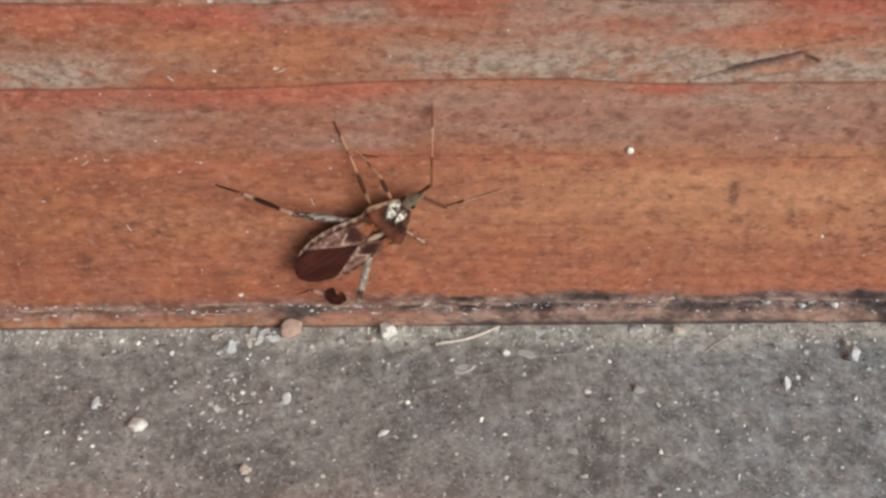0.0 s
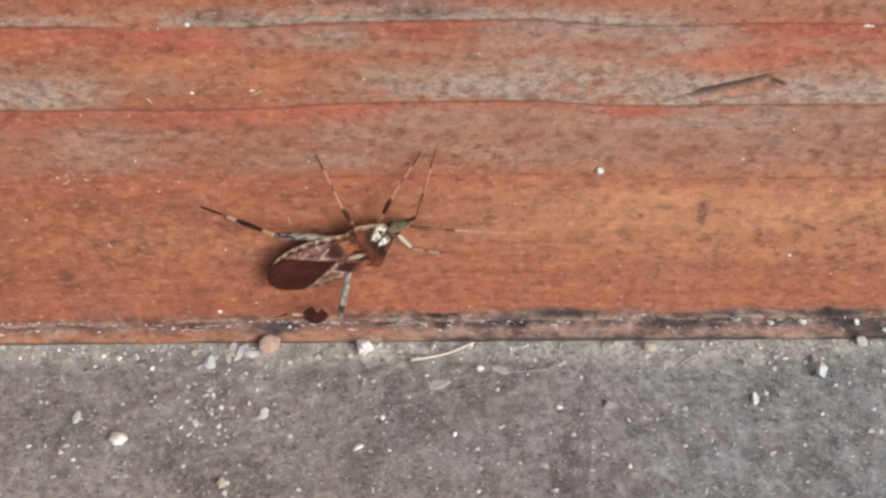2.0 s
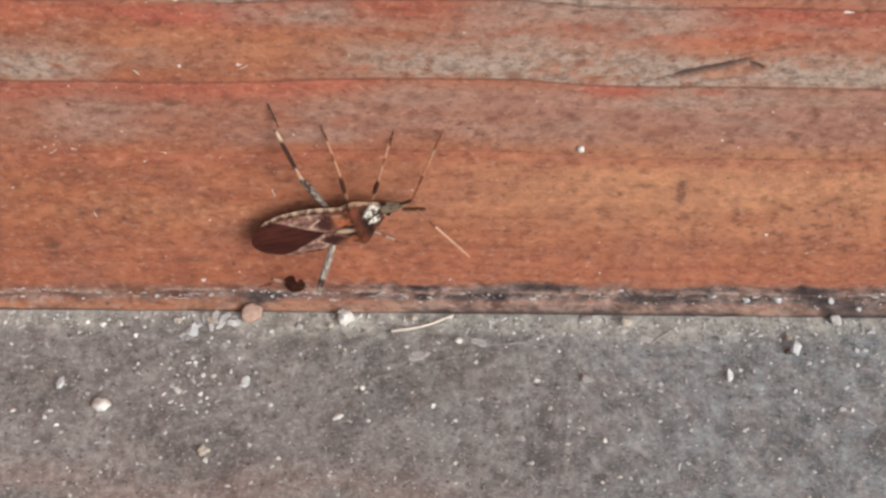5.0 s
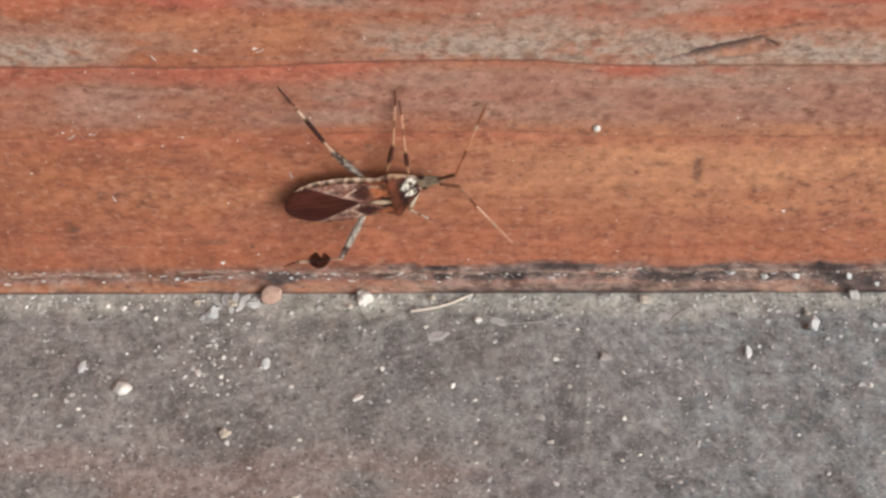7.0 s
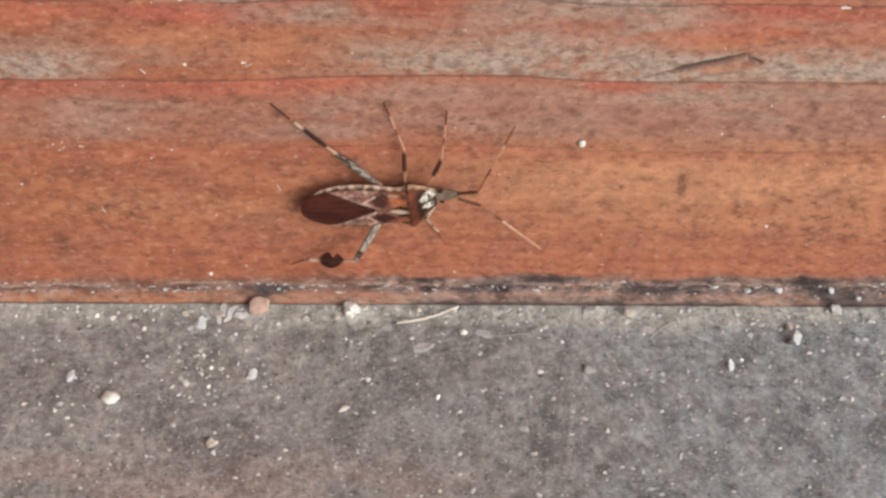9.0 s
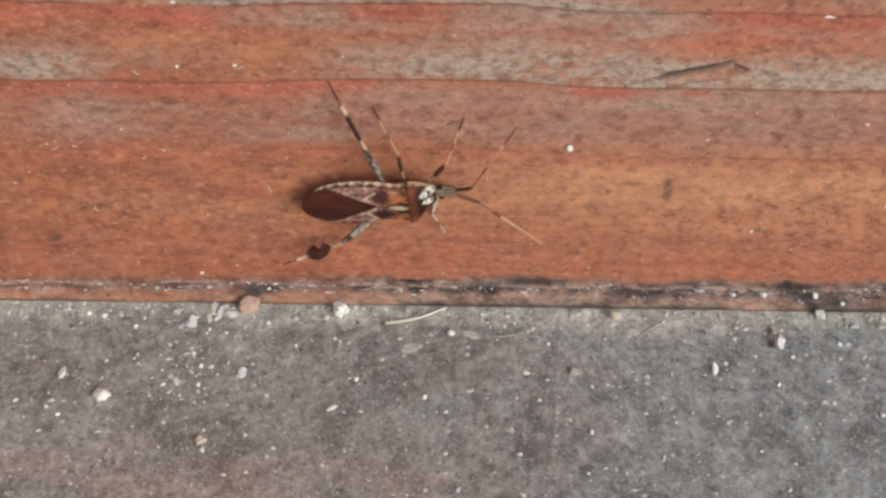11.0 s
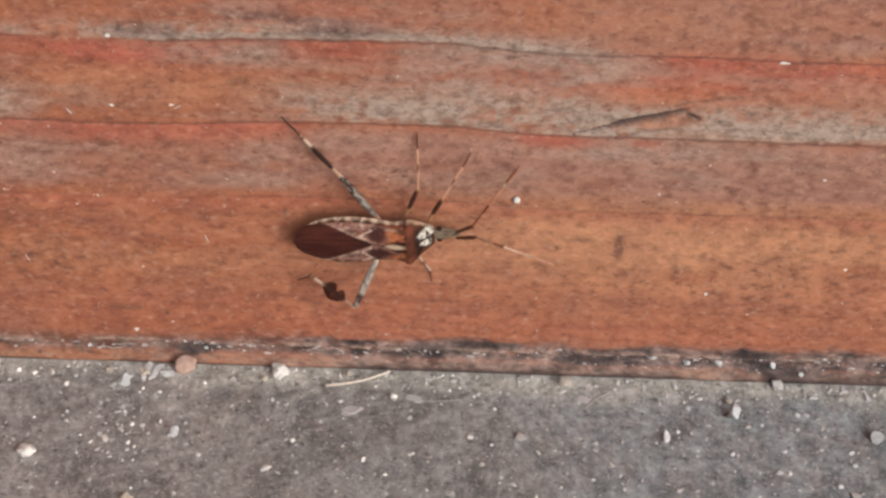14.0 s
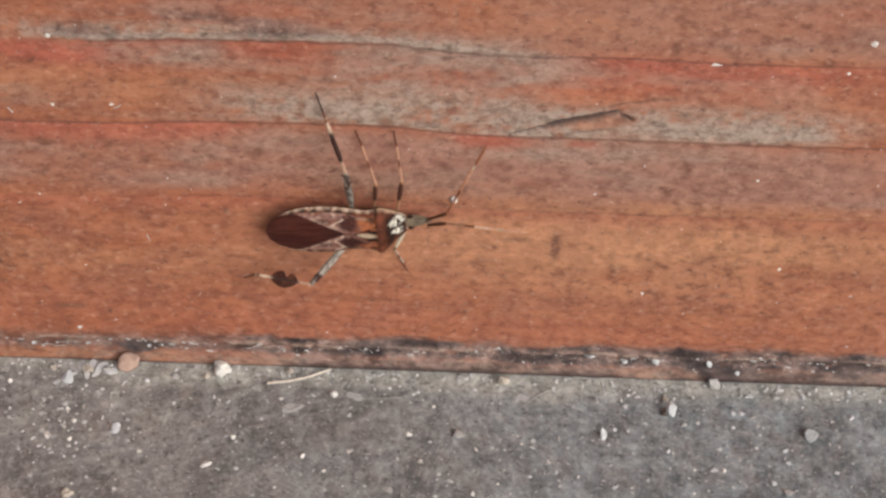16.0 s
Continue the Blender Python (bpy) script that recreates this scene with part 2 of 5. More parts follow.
def timber():
    xs = axis(-72, 56, 0.22, -1500, 1500)
    zs = axis(0, 56, 0.2, 0, 2200)
    X, Z = np.meshgrid(xs, zs, indexing="ij")
    near = step(-140, -90, X) * (1 - step(75, 120, X)) * (1 - step(60, 90, Z))
    wob = (fbm(X, Z, 9, 60, 3, 3) - 0.5) * 0.5 + (fbm(X, Z, 2, 30, 31, 3) - 0.5) * 0.25
    zz = Z + wob - 0.75 * step(-42, -24, X) * (1 - step(-8, 4, X))
    n1, n2 = fbm(X, Z, 9, 2.2, 11), fbm(X, Z, 2.4, 0.7, 12, 3)
    n3, n4 = fbm(X, Z, 22, 5, 13), fbm(X, Z, 1.1, 0.8, 14, 3)
    n6 = fbm(X, Z, 0.7, 0.6, 15, 3)
    grey, red, dirt = np.zeros_like(X), np.zeros_like(X), np.zeros_like(X)
    marks, cluster = np.zeros_like(X), np.zeros_like(X)
    wash = 0.75 * (1 - step(-48, 22, X + (n3 - 0.5) * 36)) * step(0.22, 0.62, n3 * 0.5 + n1 * 0.5 + 0.05)
    yellow, dull, line = np.zeros_like(X), np.zeros_like(X), np.zeros_like(X)
    rough = np.zeros_like(X)
    # above each ring edge the soft wood is weathered, below it the hard wood is red
    e1, e2, e3, e4 = (zz - r[0] for r in RINGS)
    e1 = e1 - 0.4 * (1 - step(-62, -25, X))
    above1 = step(0, 0.12, e1) * (1 - step(0.7, 2.6, e1 + (n1 - 0.5) * 3))
    above2 = step(0, 0.12, e2) * (1 - step(2.6, 6.5, e2 + (n1 - 0.5) * 5))
    patch2 = np.maximum.reduce([spot(X, Z, -62, 37, 10, 3.6, 0.4), spot(X, Z, -8, 38.2, 18, 4.8, 0.35),
                                spot(X, Z, 8, 36, 9, 3, 0.5), spot(X, Z, 29, 36.6, 14, 3.0, 0.5)])
    patch1 = np.maximum.reduce([spot(X, Z, -33, 46, 15, 2.6, 0.5), spot(X, Z, -12, 46, 18, 2.0, 0.6), spot(X, Z, -58, 45, 8, 1.2, 0.7)])
    ragged = step(0.30, 0.66, n1 * 0.34 + n2 * 0.16 + n4 * 0.50 + 0.10)
    grey += 0.95 * above2 * patch2 * ragged + 0.85 * above1 * patch1 * ragged
    grey += 0.75 * step(0, 0.1, e1) * (1 - step(0.5, 1.0, e1)) * (1 - step(-4, 16, X)) * step(-46, -38, X)
    grey += 0.5 * spot(X, Z, -33, 43.1, 9, 1.3, 0.6) * ragged + 0.55 * spot(X, Z, 12, 32.5, 13, 1.6, 0.6) * ragged
    grey += 0.35 * spot(X, Z, -19, 32.6, 8, 1.6, 0.6) * ragged + 0.28 * step(0.52, 0.75, n1) * step(24, 27, Z)
    below1 = step(0, 0.15, -e1) * (1 - step(0.8, 5.5, -e1 + (n1 - 0.5) * 3))
    below2 = step(0, 0.15, -e2) * (1 - step(0.8, 4.4, -e2 + (n1 - 0.5) * 2)) * (1 - 0.85 * step(-27, -18, X) * (1 - 0.9 * spot(X, Z, 4, 33.3, 5, 1.4, 0.4)))
    below3 = step(0, 0.2, -e3) * (1 - step(0.5, 2.6, -e3 + (n1 - 0.5)))
    low = (1 - step(-0.6, 0.9, zz - 10.6 + 2.2 * step(-30, 6, X) + (n1 - 0.5) * 2.6)) * step(3.0, 4.5, Z) * (0.55 + 0.45 * step(0.3, 0.6, n3))
    red += 0.35 * spot(X, Z, 19, 41.8, 20, 2.6, 0.5) + 0.60 * below1 * step(0.2, 0.5, n3 + 0.12) + 0.82 * below2 + 0.38 * below3 + 0.22 * low + 0.35 * step(0.5, 0.8, n3) * step(40, 44, Z)
    dull += (0.62 * step(24.2, 26.5, zz - 0.4 * step(-12, 6, X)) * (1 - step(30.5, 33.5, zz + (n1 - 0.5) * 3)) * step(0.30, 0.62, n3 * 0.6 + n1 * 0.4 + 0.08)
             + 0.6 * spot(X, Z, 25, 30.5, 16, 3.4, 0.6) + 0.65 * spot(X, Z, 3, 42.9, 17, 1.9, 0.5) * step(0.3, 0.6, n1) + 0.5 * spot(X, Z, 2, 31.5, 12, 3, 0.6)
             + 0.45 * step(45, 48, zz) * step(0.35, 0.6, n1))
    yellow += (0.85 * spot(X, Z, 20, 20, 34, 6.5, 0.6) * step(0.2, 0.55, n3 + 0.12) + 0.35 * spot(X, Z, -40, 18, 26, 5, 0.7) * step(0.35, 0.65, n3)
               + 0.35 * spot(X, Z, 24, 48, 20, 3.2, 0.6) + 0.3 * spot(X, Z, -36, 39, 16, 3, 0.6))
    # a mauve weathered field between the upper rings, ending against red wood
    mauve = spot(X, Z, -3, 42.4, 12.5, 3.6, 0.3) * step(0.28, 0.5, n1 * 0.5 + n4 * 0.5 + 0.06)
    red, dull = red * (1 - 0.85 * mauve), dull + 0.75 * mauve
    grey += 0.45 * mauve * step(0.42, 0.62, n1 * 0.5 + n2 * 0.5)
    # islands of sound red wood and worn pink patches about the split
    for cx, cz, rx, rz in ((3.2, 33.3, 3.0, 0.75), (13.5, 33.2, 1.8, 0.45), (-43, 43.0, 6, 1.2)):
        k = spot(X, Z, cx, cz, rx, rz, 0.5) * step(0.3, 0.5, n2 + 0.1)
        red, grey, dull = red + 0.9 * k, grey * (1 - 0.9 * k), dull * (1 - k)
    dull += 0.6 * spot(X, Z, -14, 32.3, 9, 1.7, 0.6) + 0.5 * spot(X, Z, -27, 27.8, 12, 2.5, 0.6) * step(0.4, 0.6, n1) + 0.5 * spot(X, Z, -56, 30, 9, 3, 0.6) * step(0.4, 0.6, n1)
    dull += 0.4 * step(-6, 34, X + (n3 - 0.5) * 30) * step(24, 28, Z) * (1 - step(33, 34.5, zz)) + 0.55 * step(-14, 26, X + (n3 - 0.5) * 30) * step(44, 46, Z)
    dull, grey = dull * (1 - 0.75 * below2), grey * (1 - 0.6 * below2)
    # small dark marks and stains
    for cx, cz, rx, rz, a in ((-60.2, 9.8, 2.2, 1.5, 1.4), (-51.5, 14.6, 4.2, 2.4, 1.2), (5, 15.5, 5, 1.6, 0.6), (24, 17, 9, 2.2, 0.5), (34, 22, 6, 2.5, 0.45),
            (-30, 11, 7, 1.8, 0.45), (-56, 19, 8, 3, 0.45), (-4, 27, 10, 2, 0.45), (-44, 29, 10, 2.5, 0.5)):
        cluster = cluster + a * spot(X, Z, cx, cz, rx * 1.1, rz * 1.2, 0.8)
    for cx, cz, rx, rz, a in ((24, 28, 10, 3, 0.45), (-60, 39, 6, 2, 0.4), (30, 48, 9, 3, 0.4), (16, 13.4, 10, 2.0, 0.65), (30, 14.0, 8, 2.8, 0.7),
            (38, 19, 6, 2.5, 0.5), (-62, 27.2, 5, 1.2, 0.35), (-15, 28.5, 8, 2.0, 0.3), (-6, 14.8, 5, 1.2, 0.3)):
        cluster = cluster + a * spot(X, Z, cx, cz, rx * 1.1, rz * 1.2, 0.8)
    for cx, cz, rx, rz, a in ((11.4, 19.2, 0.35, 1.7, 1.1), (7.0, 20.0, 1.6, 0.25, 0.6), (-7.6, 35.3, 0.7, 0.55, 0.8), (-29.5, 39.6, 0.9, 0.5, 0.7),
            (-43, 8.3, 1.5, 0.3, 0.8), (-21.5, 30.8, 1.0, 0.6, 0.7), (17.9, 36.8, 0.9, 0.35, 0.9), (22.5, 45.8, 0.3, 0.8, 0.7)):
        marks += a * spot(X, Z, cx, cz, rx + 0.15, rz + 0.1, 0.7) * step(0.15, 0.4, n6 * 0.8 + n2 * 0.2)
    dirt += 0.6 * spot(X, Z, -26, 46.6, 13, 1.7, 0.6) * step(0.35, 0.6, n1) + 0.5 * spot(X, Z, -39, 45.6, 4, 0.9, 0.6)
    cluster = cluster + 0.06 + 0.34 * step(24.5, 26.5, zz) * (1 - step(31, 33.5, zz)) * step(0.3, 0.6, n1) + 0.25 * step(40, 44, zz) * step(0.4, 0.6, n3)
    # the split: a ragged dark cleft, a thin run-out above it and a lifted splinter below, ending in a dark pit
    s = (X - 4.6) / 13.2
    path = 33.9 + 4.0 * s + 0.5 * np.sin(s * 5.2) * s * (1 - s) + (n2 - 0.5) * 0.5
    width = 0.10 + 0.40 * np.clip(s * (1.15 - s) * 3.2, 0, 1) * step(0.12, 0.4, s) + 0.1 * (n4 - 0.5)
    crack = (1 - step(0.35, 1.0, np.abs(Z - path) / width)) * step(0.0, 0.1, s) * (1 - step(0.90, 1.0, s)) * step(0.18, 0.36, n2 + 0.22 * step(0.25, 0.5, s))
    t = (X - 15.6) / 8.0
    crack = np.maximum(crack, 0.55 * (1 - step(0.05, 0.26, np.abs(Z - 38.0 - 1.25 * np.sin(np.clip(t, 0, 1) * 1.7) + (n2 - 0.5) * 0.5))) * step(0, 0.06, t) * (1 - step(0.6, 1, t)) * step(0.3, 0.5, n2 + 0.12))
    crack = np.maximum(crack, 0.9 * spot(X, Z + (X - 17.9) * 0.45, 17.9, 36.95, 0.7, 0.24, 0.5))
    splinter = spot(X - 0.0, Z - (X - 14.5) * 0.18, 14.6, 36.0, 3.6, 0.75, 0.5)
    grey, dull, yellow = grey * (1 - 0.6 * splinter * step(0.3, 0.5, n2)), dull * (1 - 0.3 * splinter), yellow + 0.12 * splinter
    rim = (1 - step(0.2, 0.9, np.abs(Z - path - 0.75))) * step(0.2, 0.4, s) * (1 - step(0.95, 1.1, s))
    grey = grey + 0.4 * rim * step(0.35, 0.6, n2)
    # ring edges: thin dark seams
    for e, (_, a) in zip((e1, e2, e3, e4), RINGS):
        line += 0.62 * a * (1 - step(0.02, 0.22, np.abs(e + 0.1))) * step(0.25, 0.55, n3 + 0.1)
        rough += a * 0.05 * step(-0.25, 0.05, e) * (1 - step(0.3, 5, e))
    line = np.maximum(line, 0.86 * crack)
    # foot of the timber: a packed groove of grime and a worn bead under it
    gz = Z + (fbm(X, Z, 14, 40, 41, 3) - 0.5) * 1.0
    n5 = fbm(X, Z, 7, 5, 44, 3)
    right = step(-48, 4, X + (n3 - 0.5) * 40)
    groove = step(1.4, 2.1, gz) * (1 - step(2.2, 4.9, gz - 0.7 * right + (n1 - 0.5) * 1.6 + (n4 - 0.5) * 2.0))
    bead = 1 - step(1.3, 1.9, gz)
    lace = (1 - step(0.10, 0.42, np.abs(gz - 3.05 - 0.35 * right - (n5 - 0.5) * 1.3))) * step(0.40, 0.56, n4 * 0.6 + n2 * 0.4 + 0.04)
    dirt += groove * (0.72 + 0.28 * right) * step(0.15, 0.55, n2 * 0.45 + n4 * 0.3 + n5 * 0.3)
    dirt += bead * step(0.47, 0.66, n5 + 0.10 * right + 0.12 * (n4 - 0.5)) * (0.30 + 0.35 * right)
    dirt += 0.35 * step(2.8, 3.6, gz) * (1 - step(3.6, 5.4, gz + (n1 - 0.5) * 3)) * step(0.4, 0.65, n4)
    dirt += 0.7 * right * step(3.0, 3.9, gz) * (1 - step(4.2, 5.3, gz + (n1 - 0.5) * 2.0)) * step(0.42, 0.62, n1 * 0.5 + n5 * 0.5)
    for cx, cz, rx, rz in ((28, 3.6, 3.2, 1.1), (31.5, 1.6, 3.4, 1.5), (44, 2.6, 4, 1.4), (-3.5, 4.4, 4.0, 0.9), (-9, 3.2, 3, 0.8), (-35, 2.4, 2.4, 1.2), (9, 2.6, 3, 0.8)):
        dirt += 0.95 * spot(X, Z, cx, cz, rx, rz, 0.6) * step(0.25, 0.5, n2)
        line += 0.72 * spot(X, Z, cx, cz, rx * 0.9, rz * 0.9, 0.6) * step(0.32, 0.5, n4 * 0.5 + n2 * 0.5)
    grey += 0.40 * bead * right + 0.65 * groove * step(0.50, 0.70, n4) + 0.40 * bead * step(0.48, 0.7, n4)
    dull += 0.95 * bead * right + 0.45 * groove * right
    grey, dirt = grey + 0.9 * lace, dirt * (1 - 0.8 * lace)
    yellow, red = yellow * (1 - bead * right), red * (1 - bead * right)
    # shade of the gap against the slab, painted as an uneven dark line
    line += 0.9 * (1 - step(0.06, 0.22 + 0.75 * step(0.35, 0.65, n5) * (0.4 + 0.6 * right), Z))
    yellow += 0.45 * bead * (1 - right)
    depth = rough + 0.10 * (n2 - 0.5) + 0.07 * (n1 - 0.5) + 0.06 * grey * (n4 - 0.5) - 0.65 * crack + 0.12 * splinter - 0.42 * groove - 0.10 * bead + 0.15 * lace
    depth += groove * 0.22 * (n4 - 0.3)
    Y = -depth * near
    nu, nv = X.shape
    V = np.stack([X, Y, Z], 2).reshape(-1, 3) * MM
    F = sheet_faces(nu, nv)[:, ::-1].tolist()
    back = len(V)
    x0, x1, z1 = xs[0] * MM, xs[-1] * MM, zs[-1] * MM
    V = np.concatenate([V, [(x0, 0.09, 0), (x1, 0.09, 0), (x1, 0.09, z1), (x0, 0.09, z1)]])
    idx = np.arange(nu * nv).reshape(nu, nv)
    F.append([back, *idx[:, 0].tolist()[::1], back + 1][::-1])
    F.append([back + 3, *idx[:, -1].tolist(), back + 2])
    F.append([back, *idx[0].tolist(), back + 3])
    F.append([back + 1, *idx[-1].tolist(), back + 2][::-1])
    F.append([back, back + 1, back + 2, back + 3][::-1])
    ob = mesh_object("wall_timber", V, F, WOOD)
    for f in ob.data.polygons[-5:]:
        f.use_smooth = False
    pad = np.zeros((4, 3))
    paint(ob, "weather", np.concatenate([np.clip(np.stack([grey, red, dirt], 2), 0, 1).reshape(-1, 3), pad]))
    paint(ob, "tint", np.concatenate([np.clip(np.stack([yellow, dull, line], 2), 0, 1).reshape(-1, 3), pad]))
    paint(ob, "marks", np.concatenate([np.clip(np.stack([marks, wash, cluster], 2), 0, 1).reshape(-1, 3), pad]))
    tagged(ob, "weathered orange-brown timber with grey worn growth rings", "wall", kind="structure")


timber()


# ---- the concrete slab ----
def slab_height(X, Y):
    return 0.10 * (fbm(X, Y, 6, 6, 51, 4) - 0.5) + 0.08 * (fbm(X, Y, 0.9, 0.9, 55, 3) - 0.5) - 0.05


def slab():
    xs = axis(-72, 56, 0.3, -60000, 60000)
    ys = axis(-42, 2, 0.3, -60000, 60000)
    X, Y = np.meshgrid(xs, ys, indexing="ij")
    n1, n2 = fbm(X, Y, 12, 5, 61), fbm(X, Y, 1.5, 1.0, 62, 3)
    near = step(-120, -80, X) * (1 - step(70, 110, X)) * step(-80, -50, Y)
    dusty = 1.0 * step(-5.0, -0.8, Y + (n1 - 0.5) * 5) * step(0.15, 0.50, n2 + 0.12) + 0.25 * spot(X, Y, -38, -7, 12, 5, 0.6) * step(0.4, 0.6, n2)
    rust = 0.7 * step(22, 30, -Y + (n1 - 0.5) * 9) * (1 - step(-20, 15, X + (n1 - 0.5) * 20)) * step(0.35, 0.6, n1)
    cold = 1.0 * step(-28, 30, X + (n1 - 0.5) * 34)
    V = np.stack([X, Y, slab_height(X, Y) * near], 2).reshape(-1, 3) * MM
    ob = mesh_object("ground", V, sheet_faces(*X.shape), SLAB)
    paint(ob, "weather", np.clip(np.stack([dusty, rust, cold], 2) * near[:, :, None], 0, 1).reshape(-1, 3))
    tagged(ob, "grey sandy concrete slab with pale dust along the timber", "ground", kind="structure")


slab()


# ---- the seed bug; millimetres from the tail, turned into its own space ----
MID = 9.3


def lerp_table(x, table):
    return np.interp(x, [p[0] for p in table], [p[1] for p in table])


HALF_WIDTH = ((0.6, 0.76), (1.2, 1.64), (2.5, 2.51), (4.5, 3.0), (7, 3.05), (9.5, 2.67), (11.5, 2.51), (12.8, 3.0), (13.2, 2.94), (14.5, 2.07), (15.8, 1.25), (16.2, 0.87))
CREST = ((0.6, 2.55), (3, 2.8), (6, 3.15), (9, 3.5), (11.5, 3.95), (13, 4.15), (13.6, 3.8), (14.5, 2.95), (15.8, 2.4), (16.2, 2.25))
RIM = ((0.6, 2.4), (4, 2.4), (9, 2.55), (12.8, 3.1), (14.5, 2.3), (16.2, 1.8))
BELLY = ((0.6, 1.6), (3, 1.0), (7, 0.7), (11, 0.7), (14, 0.9), (16.2, 1.2))


def back_height(x, y):
    """The height of the bug's back."""
    q = np.clip(np.abs(y) / lerp_table(x, HALF_WIDTH), 0, 1)
    rim = lerp_table(x, RIM)
    return rim + (lerp_table(x, CREST) - rim) * np.sqrt(1 - q ** 2 * 0.999)


def fore(x):
    """The fore body drawn together a little."""
    return np.where(x > 9.5, 9.5 + (x - 9.5) * 0.885, x)


def local(V):
    V = np.array(V, float)
    V[:, 0] = fore(V[:, 0])
    return (V - (MID, 0, 0)) * MM


BROWN, DARK, CREAM, RUST, ORANGE = (np.array(c) for c in ((0.120, 0.045, 0.028), (0.022, 0.012, 0.010), (0.58, 0.47, 0.33), (0.20, 0.062, 0.032), (0.36, 0.125, 0.055)))
SHEEN_GREY, OLIVE = np.array((0.235, 0.205, 0.175)), np.array((0.145, 0.095, 0.062))


def blend(a, b, f):
    return a + (b - a) * np.clip(f, 0, 1)[:, None]


def shell(name, parent, xa, xb, inner, outer, lift, mat, colour, label="", nu=40, nv=14, thick=0.07):
    """A thin curved plate on the bug's back between two edges, with a rim."""
    u, v = np.meshgrid(np.linspace(xa, xb, nu), np.linspace(0, 1, nv), indexing="ij")
    lo, hi = inner(u), outer(u)
    y = lo + (hi - lo) * v
    z = back_height(u, y) + lift
    top = np.stack([u, y, z], 2).reshape(-1, 3)
    bottom = top - (0, 0, thick + lift * 0.5)
    F = sheet_faces(nu, nv)
    if np.mean(hi - lo) < 0:
        F = F[:, ::-1]
    n = nu * nv
    idx = np.arange(n).reshape(nu, nv)
    ring = np.concatenate([idx[:, 0], idx[-1, 1:], idx[::-1, -1][1:], idx[0, ::-1][1:-1]])
    nxt = np.roll(ring, -1)
    side = np.stack([ring, ring + n, nxt + n, nxt], 1)
    if np.mean(hi - lo) < 0:
        side = side[:, ::-1]
    faces = np.concatenate([F, side, (F + n)[:, ::-1]])
    ob = mesh_object(name, local(np.concatenate([top, bottom])), faces, mat, parent, label=label)
    c = colour(top[:, 0], top[:, 1])
    paint(ob, "pigment", np.concatenate([c, c]))
    return ob


def loft(name, parent, stations, mat, colour, label="", around=20):
    """A closed body through oval stations (x, y, z, half width, half height)."""
    a = np.linspace(0, 2 * math.pi, around, endpoint=False)
    V = []
    for x, y, z, w, h in stations:
        V += [(x, y + w * math.cos(q), z + h * math.sin(q)) for q in a]
    n = len(stations)
    F = []
    for i in range(n - 1):
        for j in range(around):
            k = (j + 1) % around
            F.append((i * around + j, i * around + k, (i + 1) * around + k, (i + 1) * around + j)[::-1])
    F += [tuple(range(around)), tuple(range((n - 1) * around, n * around))[::-1]]
    ob = mesh_object(name, V, F, mat, parent, label=label)
    paint(ob, "pigment", colour(np.array(V)))
    return ob


def shifted(stations):
    return [((float(fore(x)) - MID) * MM, y * MM, z * MM, w * MM, h * MM) for x, y, z, w, h in stations]


